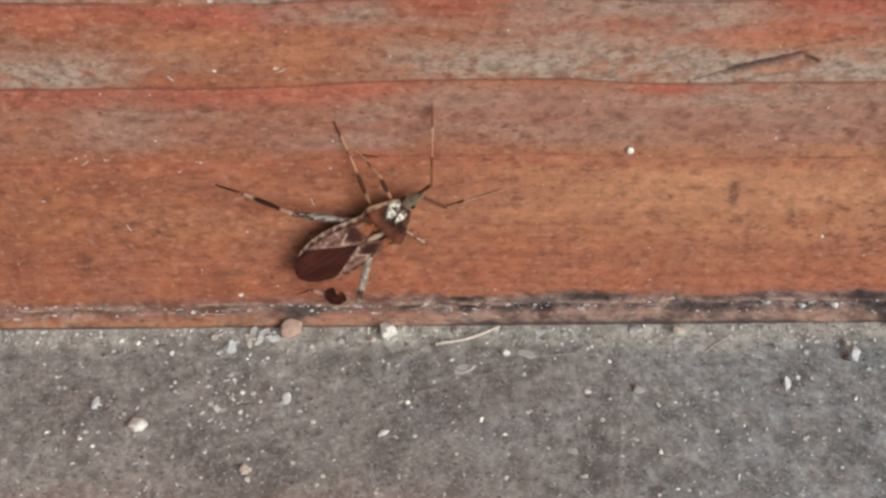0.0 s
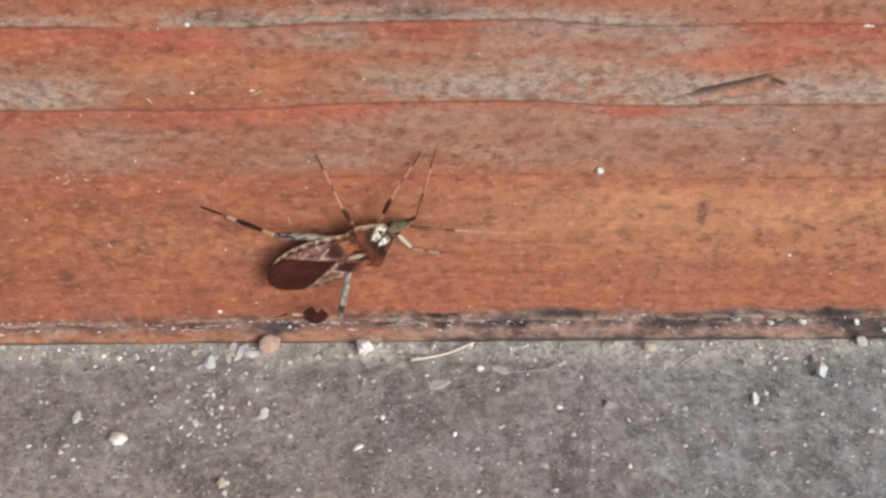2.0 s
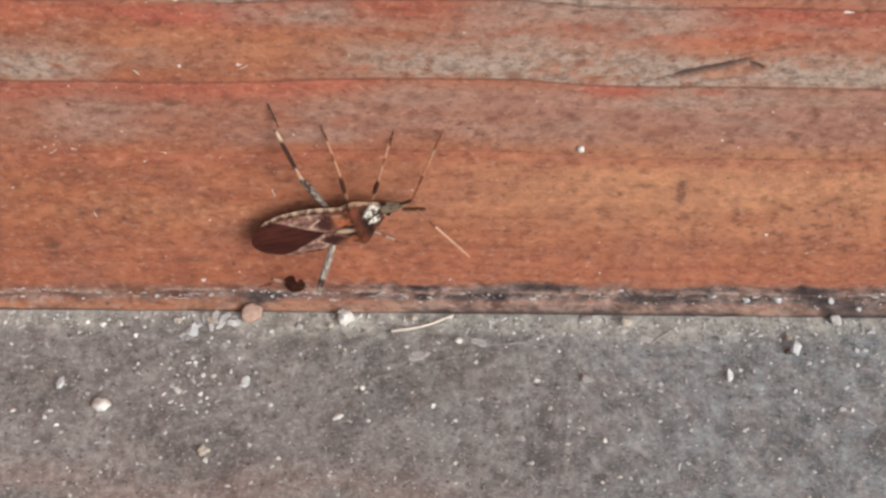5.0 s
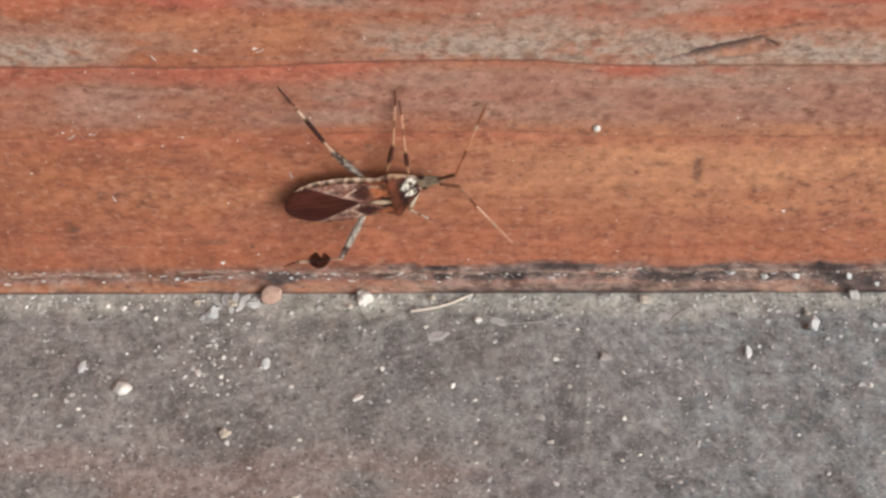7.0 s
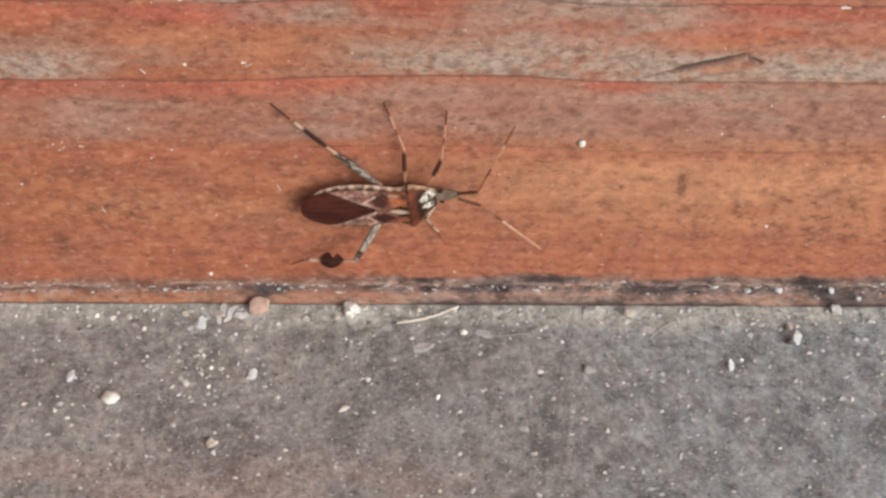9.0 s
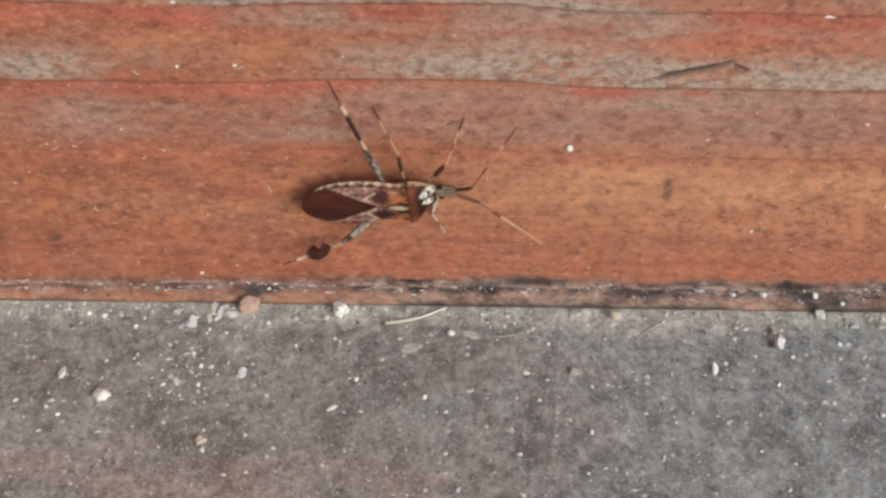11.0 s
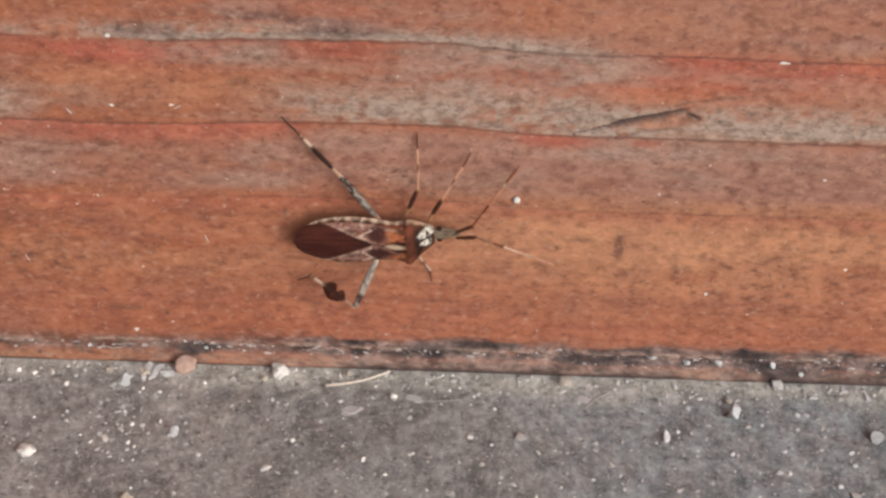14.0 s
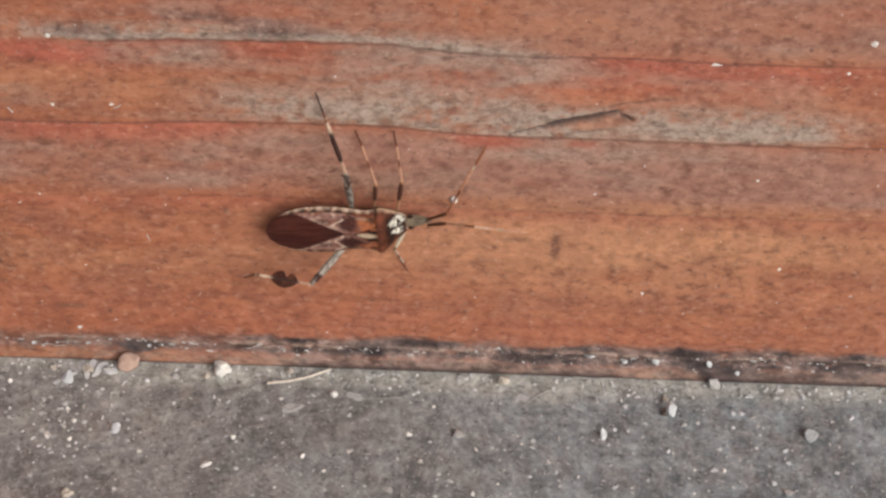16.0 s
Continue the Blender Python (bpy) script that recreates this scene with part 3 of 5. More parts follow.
def build_body(bug):
    # abdomen and thorax
    st = []
    for x in np.linspace(0.7, 16.2, 36):
        top, low = lerp_table(x, CREST) - 0.12, lerp_table(x, BELLY)
        st.append((x, 0, (top + low) / 2, lerp_table(x, HALF_WIDTH) * 0.78, (top - low) / 2))

    def trunk(V):
        x = V[:, 0] / MM + MID
        n = fbm(x * 3, V[:, 1] / MM * 3, 1.2, 1.2, 70, 3)
        return blend(blend(np.tile(np.array((0.24, 0.112, 0.070)), (len(V), 1)), RUST * 1.2, step(0.4, 0.6, n)), np.array((0.07, 0.035, 0.024)), step(0.62, 0.72, n) * 0.6)
    loft("abdomen", bug, shifted(st), CUTICLE, trunk, "red-brown underside", 24)

    # flared side margins, cream with dark bars
    for s in (1, -1):
        def bars(x, y):
            q = lerp_table(x, HALF_WIDTH) - np.abs(y)
            n = fbm(x, y, 0.5, 0.3, 71, 3)
            m = fbm(x, y, 0.8, 0.5, 172, 3)
            c = blend(np.tile(np.array((0.21, 0.112, 0.078)), (len(x), 1)), RUST * 0.8, 0.8 * step(0.42, 0.62, n))
            w = 0.5 + 0.5 * np.cos((x - 1.6) / 1.35 * 2 * math.pi + (m - 0.5) * 4)
            c = blend(c, np.array((0.045, 0.026, 0.018)), 0.95 * step(0.35, 0.65, w + (m - 0.5) * 0.8) * step(0.02, 0.10, q) * (1 - step(0.34, 0.50, q)))
            c = blend(c, RUST * 1.1, 0.7 * step(9.0, 11.0, x + (n - 0.5) * 2) * step(0.1, 0.2, q))
            return blend(c, np.array((0.60, 0.46, 0.34)), (1 - step(0.06, 0.22, q + (n - 0.5) * 0.25)) * ((0.4 if s > 0 else 0.1) + (0.6 if s > 0 else 0.9) * step(0.35, 0.65, 1 - w)) * step(0.30, 0.46, m + 0.06))
        shell("side_margin", bug, 1.2, 12.6, lambda x, s=s: s * (lerp_table(x, HALF_WIDTH) - 0.62), lambda x, s=s: s * (lerp_table(x, HALF_WIDTH) + 0.06),
              0.02, CUTICLE, bars, "tan margin with dark bars and a cream edge", 90, 10, 0.10)

    # leathery fore wings
    for s in (1, -1):
        def corium(x, y):
            q = np.abs(y)
            n, f = fbm(x, y, 0.7, 0.5, 73, 4), fbm(x, y, 0.22, 0.18, 74, 3)
            m = fbm(x, y, 0.45, 0.4, 175, 3)
            c = blend(np.tile(np.array((0.29, 0.155, 0.125)), (len(x), 1)), RUST, 0.6 * step(0.40, 0.62, n))
            c = blend(c, np.array((0.44, 0.30, 0.24)), 0.7 * step(0.50, 0.66, m) * (1 - step(8.4, 9.2, x)))
            c = blend(c, np.array((0.060, 0.022, 0.019)), 0.92 * spot(x, q + (m - 0.5) * 0.8, 9.2, 1.3, 1.25, 0.95, 0.4) + (0.7 * spot(x, q, 10.1, 1.5, 1.5, 0.8, 0.45) if s < 0 else 0))
            c = blend(c, ORANGE * 1.25, 0.95 * spot(x + (m - 0.5) * 1.6, q + (n - 0.5) * 0.9, 11.7 if s > 0 else 12.0, 1.35 if s > 0 else 1.9, 1.6, 0.95 if s > 0 else 0.7, 0.45))
            zig = np.abs(x - 7.95 - 0.5 * np.sin(q * 4.2) + (m - 0.5) * 0.8)
            c = blend(c, np.array((0.62, 0.46, 0.36)), (1 - step(0.06, 0.34, zig)) * step(0.42, 0.56, n + 0.04))
            vein = np.abs(q - 0.45 - (8.6 - x) * 0.42 + (m - 0.5) * 0.25)
            c = blend(c, np.array((0.52, 0.36, 0.27)), 0.8 * step(0.36, 0.56, m + 0.04) * (1 - step(0.04, 0.18, vein)) * (1 - step(8.0, 8.6, x)))
            vein2 = np.abs(q - 2.02 + 0.03 * (x - 8) + (m - 0.5) * 0.2)
            c = blend(c, CREAM * 0.7, 0.55 * step(0.42, 0.58, n) * (1 - step(0.05, 0.16, vein2)))
            c = blend(c, DARK, 0.75 * spot(x, q, 12.2, 1.9, 0.7, 0.35, 0.5) + 0.5 * spot(x, q, 6.3, 1.6, 0.9, 0.3, 0.5))
            return blend(c, DARK * 1.5, 0.4 * step(0.58, 0.70, f))

        def inner(x, s=s):
            return s * np.interp(x, (3.4, 8.6, 9.8, 12.6), (2.25, 0.10, 0.10, 1.15))

        def outer(x, s=s):
            return s * (np.minimum(lerp_table(x, HALF_WIDTH) - 0.42, np.interp(x, (3.4, 4.2, 13), (2.35, 2.55, 2.5))))
        shell("fore_wing", bug, 3.4, 12.7, inner, outer, 0.10, CUTICLE, corium, "mottled red-brown wing with cream zigzag", 90, 26)

    # wing membrane, one dark glossy lobe over the tail
    def film(x, y):
        f = fbm(x, y, 2.2, 0.25, 76, 3)
        c = blend(np.tile(np.array((0.048, 0.014, 0.011)), (len(x), 1)), np.array((0.080, 0.025, 0.018)), step(0.3, 0.7, f))
        return blend(c, DARK, 0.5 * step(5.6, 8.4, x))

    def lobe(x):
        return np.where(x < 3.6, 2.35 * np.sqrt(np.clip(1 - np.abs((3.6 - x) / 3.6) ** 2.2, 0.0004, 1)), np.interp(x, (3.6, 4.2, 8.5), (2.35, 2.12, 0.05)))
    shell("wing_membrane", bug, 0.0, 8.5, lambda x: -lobe(x), lobe, 0.16, MEMBRANE, film, "dark chocolate-brown glossy wing membrane", 60, 24, 0.05)

    # scutellum
    def plate(x, y):
        n = fbm(x, y, 0.5, 0.4, 78, 3)
        c = blend(np.tile(RUST * 0.7, (len(x), 1)), DARK, 0.7 * step(0.40, 0.56, n))
        c = blend(c, CREAM, 0.9 * spot(x, y, 11.3, 0.0, 1.15, 0.30, 0.4) * step(0.36, 0.5, n + 0.1))
        c = blend(c, np.array((0.016, 0.008, 0.007)), spot(x, np.abs(y), 12.0, 0.62, 0.55, 0.28, 0.35))
        return blend(c, ORANGE, 0.7 * spot(x, np.abs(y), 12.1, 0.95, 0.5, 0.25, 0.5))
    shell("scutellum", bug, 9.7, 12.75, lambda x: -np.interp(x, (9.7, 12.75), (0.05, 1.35)), lambda x: np.interp(x, (9.7, 12.75), (0.05, 1.35)), 0.16, CUTICLE, plate,
          "brown triangular plate with cream marks", 40, 18)

    # pronotum
    def shield(x, y):
        q = np.abs(y)
        n, f = fbm(x, y, 0.6, 0.6, 80, 4), fbm(x, y, 0.25, 0.25, 81, 3)
        c = blend(np.tile(np.array((0.058, 0.020, 0.012)), (len(x), 1)), np.array((0.115, 0.042, 0.024)), step(0.42, 0.62, n))
        belt = (1 - step(13.55, 13.95, x + (n - 0.5) * 0.9)) * (1 - step(1.5, 2.3, q + (n - 0.5) * 0.8))
        c = blend(c, np.array((0.112, 0.038, 0.021)), 0.8 * belt * step(0.34, 0.56, f + 0.04))
        c = blend(c, np.array((0.022, 0.011, 0.009)), 0.5 * step(0.56, 0.68, f) + 0.95 * spot(x + (n - 0.5) * 0.8, q, 14.2, 0.3, 0.50, 1.6, 0.5))
        c = blend(c, RUST, 0.75 * spot(x + (n - 0.5), q, 12.9, 2.0, 0.7, 0.5, 0.5))
        edge = lerp_table(x, HALF_WIDTH) - q
        c = blend(c, np.array((0.52, 0.35, 0.23)), np.where(y > 0, 0.9, 0.5) * (1 - step(0.05, 0.20, edge + (f - 0.5) * 0.2)) * step(0.34, 0.5, n + 0.06))
        w = (fbm(x, y, 0.8, 0.8, 88, 3) - 0.5) * 0.9
        pale = np.maximum(spot(x + w, y - w * 0.5, 15.0, 0.85, 0.95, 0.60, 0.35), spot(x - w, y + w * 0.6, 15.0, -0.25, 0.8, 0.42, 0.35))
        pale = pale * step(0.30, 0.42, fbm(x, y, 0.26, 0.26, 87, 3))
        c = blend(c, DARK, 0.8 * spot(x, y, 15.1, 0.3, 0.9, 1.3, 0.4))
        c = blend(c, blend(np.tile(np.array((0.80, 0.76, 0.64)), (len(x), 1)), np.array((0.36, 0.35, 0.31)), step(0.50, 0.66, f)), pale)
        return c
    shell("pronotum", bug, 12.45, 16.05, lambda x: -(lerp_table(x, HALF_WIDTH) + 0.04), lambda x: lerp_table(x, HALF_WIDTH) + 0.04, 0.14, CUTICLE, shield,
          "brown shield with a cream-mottled front", 48, 32, 0.12)

    # head with eyes, ocelli bumps and beak
    def face(V):
        x, y = V[:, 0] / MM + MID, V[:, 1] / MM
        n = fbm(x, y, 0.4, 0.3, 83, 3)
        c = blend(np.tile(np.array((0.21, 0.165, 0.115)), (len(V), 1)), DARK * 2, 0.8 * step(0.5, 0.7, n))
        return blend(c, np.array((0.30, 0.26, 0.17)), 0.8 * spot(x, y, 17.2, 0, 1.4, 0.12, 0.5))
    loft("head", bug, shifted([(15.6, 0.05, 1.80, 0.62, 0.52), (16.3, 0.10, 1.84, 0.66, 0.56), (16.9, 0.14, 1.90, 0.74, 0.58), (17.4, 0.18, 1.96, 0.66, 0.54), (18.0, 0.22, 2.02, 0.52, 0.45),
                               (18.7, 0.24, 2.06, 0.38, 0.33), (19.3, 0.26, 2.06, 0.18, 0.18)]), CUTICLE, face, "grey-brown narrow head", 18)
    for s in (1, -1):
        loft("eye", bug, shifted([(16.65 + 0.36 * math.sin(q), 0.12 + 0.74 * s, 2.02, 0.26 * math.cos(q) + 0.005, 0.30 * math.cos(q) + 0.005) for q in np.linspace(-1.5, 1.5, 7)]),
             MEMBRANE, lambda V: np.tile(np.array((0.045, 0.022, 0.018)), (len(V), 1)), "dark domed eye", 12)
    loft("beak", bug, shifted([(18.9, 0.2, 1.8, 0.12, 0.12), (17.6, 0.1, 1.2, 0.15, 0.12), (15.5, 0, 0.8, 0.12, 0.1), (12.5, 0, 0.55, 0.06, 0.05)][::-1]), LEG_SHELL,
         lambda V: np.tile(BROWN, (len(V), 1)), "thin brown beak folded below", 8)


def banded(bands, base, length, seed):
    """Colour along a limb: (from, to, colour) in millimetres."""
    def colour(V):
        x, y = V[:, 0] / MM, V[:, 1] / MM
        n = fbm(x, y, 0.5, 0.3, seed, 3)
        c = np.tile(np.asarray(base, float), (len(V), 1))
        for a, b, q in bands:
            c = blend(c, np.asarray(q), step(a - 0.12, a + 0.12, x + (n - 0.5) * 0.25) * (1 - step(b - 0.12, b + 0.12, x + (n - 0.5) * 0.25)))
        return c
    return colour


def speckled(colour, seed, much):
    """Dark and pale flecks over the colour a limb is given."""
    def mix(V):
        x, y, z = V[:, 0] / MM, V[:, 1] / MM, V[:, 2] / MM
        n = fbm(x, y * 2 + z * 1.3, 0.45, 0.35, seed + 40, 3)
        c = blend(colour(V), DARK * 2.5, 1.1 * much * step(0.50, 0.64, n))
        return blend(c, np.array((0.54, 0.49, 0.41)), 0.9 * much * (1 - step(0.32, 0.46, n)))
    return mix


def limb(name, parent, length, radii, colour, label="", bow=0.0, around=10, n=18):
    """A tapered limb segment along x, from its joint at the origin."""
    st = []
    for u in np.linspace(0, 1, n):
        r = np.interp(u, np.linspace(0, 1, len(radii)), radii)
        st.append((u * length * MM, 0, bow * math.sin(math.pi * u) * MM, r * MM, r * MM))
    return loft(name, parent, st, LEG_SHELL, colour, label, around)


def leaf(name, parent, label):
    """The leaf-like widening of a hind shin, with a bite out of one edge."""
    n, xs = 40, np.linspace(1.5, 4.5, 40)
    u = (xs - 1.5) / 3.0
    up = 0.95 * np.sin(math.pi * u) ** 0.55 * (1 - 0.72 * np.exp(-((u - 0.42) / 0.11) ** 2)) + 0.05
    dn = -(0.85 * np.sin(math.pi * u) ** 0.7 + 0.05)
    V, rows = [], 7
    for x, a, b in zip(xs, up, dn):
        for k in range(rows):
            q = k / (rows - 1)
            V.append((x, b + (a - b) * q, 0.05 * math.sin(math.pi * q) + 0.02))
    V = np.array(V)
    m = len(V)
    F = sheet_faces(n, rows)
    idx = np.arange(m).reshape(n, rows)
    ring = np.concatenate([idx[:, 0], idx[-1, 1:], idx[::-1, -1][1:], idx[0, ::-1][1:-1]])
    nxt = np.roll(ring, -1)
    faces = np.concatenate([F, (F + m)[:, ::-1], np.stack([ring, ring + m, nxt + m, nxt], 1)])
    W = np.concatenate([V, V * (1, 1, -1)]) * (1, -1, 1)
    ob = mesh_object(name, W * MM, faces[:, ::-1], LEG_SHELL, parent, label=label)
    f = fbm(W[:, 0], W[:, 1], 0.5, 0.5, 90, 3)
    paint(ob, "pigment", blend(np.tile(np.array((0.050, 0.017, 0.011)), (len(W), 1)), np.array((0.115, 0.040, 0.023)), step(0.5, 0.75, f)))
    return ob


LENGTHS = {"hind": (7.6, 6.3, 2.8), "middle": (5.6, 4.3, 1.8), "front": (5.0, 3.9, 1.7)}
HIPS = {"hind": (0.3, 1.5, 1.5), "middle": (2.6, 1.5, 1.5), "front": (5.1, 1.2, 1.6)}
TUCKED_FRONT, TUCKED_HIP = (3.9, 3.0, 1.7), (6.1, 0.7, 1.4)


def build_leg(bug, which, side):
    pale = which == "front" and side < 0
    lf, lt, ls = TUCKED_FRONT if pale else LENGTHS[which]
    seed = 100 + 10 * len(which) + side
    tan = np.array((0.46, 0.24, 0.13))
    if which == "hind":
        # the grey bands paint the sky's sheen onto a brown speckled thigh
        femur = limb("femur", bug, lf, (0.20, 0.24, 0.36, 0.42, 0.42, 0.36, 0.26),
                     speckled(banded([(0, 1.2, tan), (1.2, 5.2, np.array((0.23, 0.205, 0.175))), (5.2, 7.6, np.array((0.045, 0.024, 0.018)))] if side > 0 else [(0, 1.2, tan), (1.2, 6.0, np.array((0.44, 0.39, 0.33))), (6.0, 7.5, DARK * 3.5)],
                                     SHEEN_GREY, lf, seed), seed, 0.55 if side > 0 else 0.5),
                     "speckled thigh, grey from painted sky sheen, with a dark end", 0.10, 14, 40)
        for k in range(5):
            loft("spine", femur, [(x * MM, 0, -(0.36 + 0.4 * h) * MM, r * MM, r * MM) for x, h, r in
                                          ((3.0 + 0.8 * k - 0.08, 0, 0.02), (3.0 + 0.8 * k, 0.5, 0.05), (3.0 + 0.8 * k + 0.08, 0, 0.02))], LEG_SHELL,
                         lambda V: np.tile(DARK * 2, (len(V), 1)), "", 6)
        tibia = limb("tibia", bug, lt, (0.22, 0.18, 0.25, 0.27, 0.24, 0.19, 0.17) if side > 0 else (0.17, 0.15, 0.15, 0.15, 0.16, 0.20, 0.17),
                     banded([(0, 1.4, np.array((0.54, 0.34, 0.23))), (1.4, 4.5, DARK * 2.2), (4.5, 5.8, np.array((0.66, 0.49, 0.36))), (5.8, 6.3, RUST)], CREAM, lt, seed + 1), "cream and dark banded shin", 0.0, 8)
        leaf("leaf_plate", tibia, "dark brown notched leaf-like plate")
    else:
        femur = limb("femur", bug, lf, (0.15, 0.16, 0.22, 0.29, 0.27, 0.17) if side > 0 else (0.17, 0.2, 0.26, 0.26, 0.22, 0.17),
                     banded([(0, lf * 0.42, tan), (lf * 0.42, lf * 0.95, np.array((0.085, 0.034, 0.022)))] if side > 0 else [(0, lf * 0.85, np.array((0.60, 0.53, 0.40))), (lf * 0.9, lf, OLIVE)], tan, lf, seed),
                     "dark brown thigh with a tan base" if side > 0 else "pale thigh", 0.05, 10)
        tibia = limb("tibia", bug, lt, (0.14, 0.12, 0.12, 0.13), banded([(lt * 0.40, lt * 0.62, np.array((0.20, 0.085, 0.05)))], np.array((0.45, 0.36, 0.29)) if pale else np.array((0.52, 0.285, 0.18)), lt, seed + 1),
                     "pale tan shin", 0.0, 8)
    tarsus = limb("tarsus", bug, ls, (0.13, 0.11, 0.12, 0.09, 0.10, 0.06), banded([(ls * 0.0, ls * 0.2, RUST)], (DARK * 2.6 if side > 0 else np.array((0.24, 0.10, 0.055))) if which == "hind" else np.array((0.30, 0.13, 0.08) if pale else (0.12, 0.045, 0.028)), ls, seed + 2), "dark clawed foot", 0.0, 8)
    for q in (1, -1):
        loft("claw", tarsus, [((ls - 0.05 + 0.2 * u) * MM, q * (0.05 + 0.10 * math.sin(2.2 * u)) * MM, -0.05 * u * MM, (0.035 - 0.028 * u) * MM, (0.035 - 0.028 * u) * MM)
                              for u in np.linspace(0, 1, 4)], LEG_SHELL, lambda V: np.tile(DARK, (len(V), 1)), "", 6)
    return femur, tibia, tarsus


def build_antenna(bug, side):
    red = np.array((0.38, 0.145, 0.07))
    scape = limb("antenna_base", bug, 2.8, (0.16, 0.18, 0.23, 0.20), banded([], np.array((0.150, 0.064, 0.036)), 2.2, 120 + side), "dark thick antenna base", 0.0, 8)
    whip = limb("antenna", bug, 3.1, (0.14, 0.13, 0.13, 0.16), banded([(2.0, 3.1, red * 0.45)], red * 0.75 if side > 0 else np.array((0.30, 0.15, 0.09)), 3.1, 122 + side), "thin reddish antenna", 0.0, 8)
    a = limb("antenna_joint", whip, 2.6, (0.13, 0.125, 0.13, 0.15), banded([(1.5, 2.6, np.array((0.50, 0.25, 0.15)) if side > 0 else np.array((0.60, 0.36, 0.24)))], np.array((0.46, 0.21, 0.12)) if side > 0 else np.array((0.66, 0.46, 0.34)), 2.6, 124 + side), "", 0.0, 8)
    a.matrix_basis = Matrix.Translation((3.1 * MM, 0, 0))
    b = limb("antenna_tip", whip, 3.1, (0.13, 0.16, 0.17, 0.15, 0.06), banded([(0, 0.5, CREAM * 0.8)], red * 0.62 if side > 0 else np.array((0.54, 0.29, 0.19)), 3.1, 126 + side), "", 0.0, 8)
    b.matrix_basis = Matrix.Translation((5.7 * MM, 0, 0))
    return scape, whip


bug = new("seed_bug")
bug.empty_display_size = 0.01
tagged(bug, "mottled brown leaf-footed seed bug walking on the timber", "insect")
build_body(bug)
LEGS = {(w, s): build_leg(bug, w, s) for w in LENGTHS for s in (1, -1)}
ANTENNAE = {s: build_antenna(bug, s) for s in (1, -1)}


# ---- loose things on the slab ----
def pebble(name, x, y, size, mat, label, seed, flat=0.7, long=1.0, sharp=0.25, turn=0.0, lift=0.0, tilt=0.0, category="pebble"):
    """An uneven stone, resting on the slab at x, y (millimetres)."""
    bm = bmesh.new()
    if sharp > 0.5:
        rng = random.Random(seed)
        for _ in range(13):
            q = Vector((rng.gauss(0, 1), rng.gauss(0, 1), rng.gauss(0, 1))).normalized() * rng.uniform(0.8, 1.25)
            bm.verts.new(q)
        hull = bmesh.ops.convex_hull(bm, input=bm.verts)
        bmesh.ops.delete(bm, geom=[g for g in hull["geom_interior"] if isinstance(g, bmesh.types.BMVert)], context="VERTS")
        bmesh.ops.bevel(bm, geom=bm.edges[:], offset=0.06, segments=1, affect="EDGES")
        sharp_now = 0.12
    else:
        bmesh.ops.create_icosphere(bm, subdivisions=3 if size > 0.9 else 2, radius=1.0)
        sharp_now = sharp
    off = Vector((seed * 3.7, seed * 1.3, 0))
    for v in bm.verts:
        k = 1 + sharp_now * (noise.noise(v.co * 1.3 + off) * 1.2 + 0.6 * noise.noise(v.co * 2.9 + off) + 0.35 * noise.noise(v.co * 6.1 + off))
        p = v.co * k
        v.co = Vector((p.x * long, p.y, p.z * flat)) * (size / 2 * MM)
    low = min(v.co.z for v in bm.verts)
    for v in bm.verts:
        v.co.z -= low + 0.06 * size * MM
    me = bpy.data.meshes.new(name)
    bm.to_mesh(me)
    bm.free()
    me.materials.append(mat)
    if sharp < 0.35:
        me.polygons.foreach_set("use_smooth", [True] * len(me.polygons))
    ob = new(name, me)
    z = float(slab_height(np.array([x]), np.array([y]))[0])
    ob.matrix_world = pose(x * MM, y * MM, (z + lift) * MM, tilt, 0, turn)
    return tagged(ob, label, category, "pebbles on the slab")


def scatter(mat, label, flat, sharp, places):
    """Stones of one kind: (x, y, size, length to width, turn) each."""
    for x, y, size, long, turn in places:
        pebble("pebble", x, y, size * 0.78, mat, label, int(abs(x * 7.3 + y * 13.7)), flat, long, sharp * 1.25, turn)


scatter(WHITE_STONE, "bright white rounded pebble on the concrete", 0.6, 0.22, [(-52.9, -15.3, 2.1, 1.25, 14)])
scatter(CHALK, "pale angular stone chip on the concrete", 1.25, 0.5, [(25.4, -5.9, 2.2, 0.8, 15)])
# a crumb added in dark brown for the shade left of the pale chip
scatter(CHIP_SHADE, "dark brown crumb added as the shade left of the pale chip", 0.8, 0.4, [(24.7, -5.8, 1, 0.8, 20)])
scatter(TAN_STONE, "tan sandy crumb on the concrete", 0.73, 0.4, [(25, -3.5, 0.9, 1, 0), (-27.9, -2.1, 1, 1, 0), (-40.9, -22.1, 1.7, 0.8, 80),
    (-41.6, -1.8, 1.3, 1.1, 0), (-45.6, -1.6, 1.1, 1.1, 0), (-18.4, -0.9, 1.1, 1.1, 0)])
scatter(WHITE_STONE, "small pale yellow pebble on the concrete", 0.8, 0.15, [(-13, -4.7, 1.25, 0.8, 80)])
scatter(WHITE_STONE, "cream crumb of mortar against the timber", 0.8, 0.4, [(-26.2, -1.4, 2.3, 1, 30)])
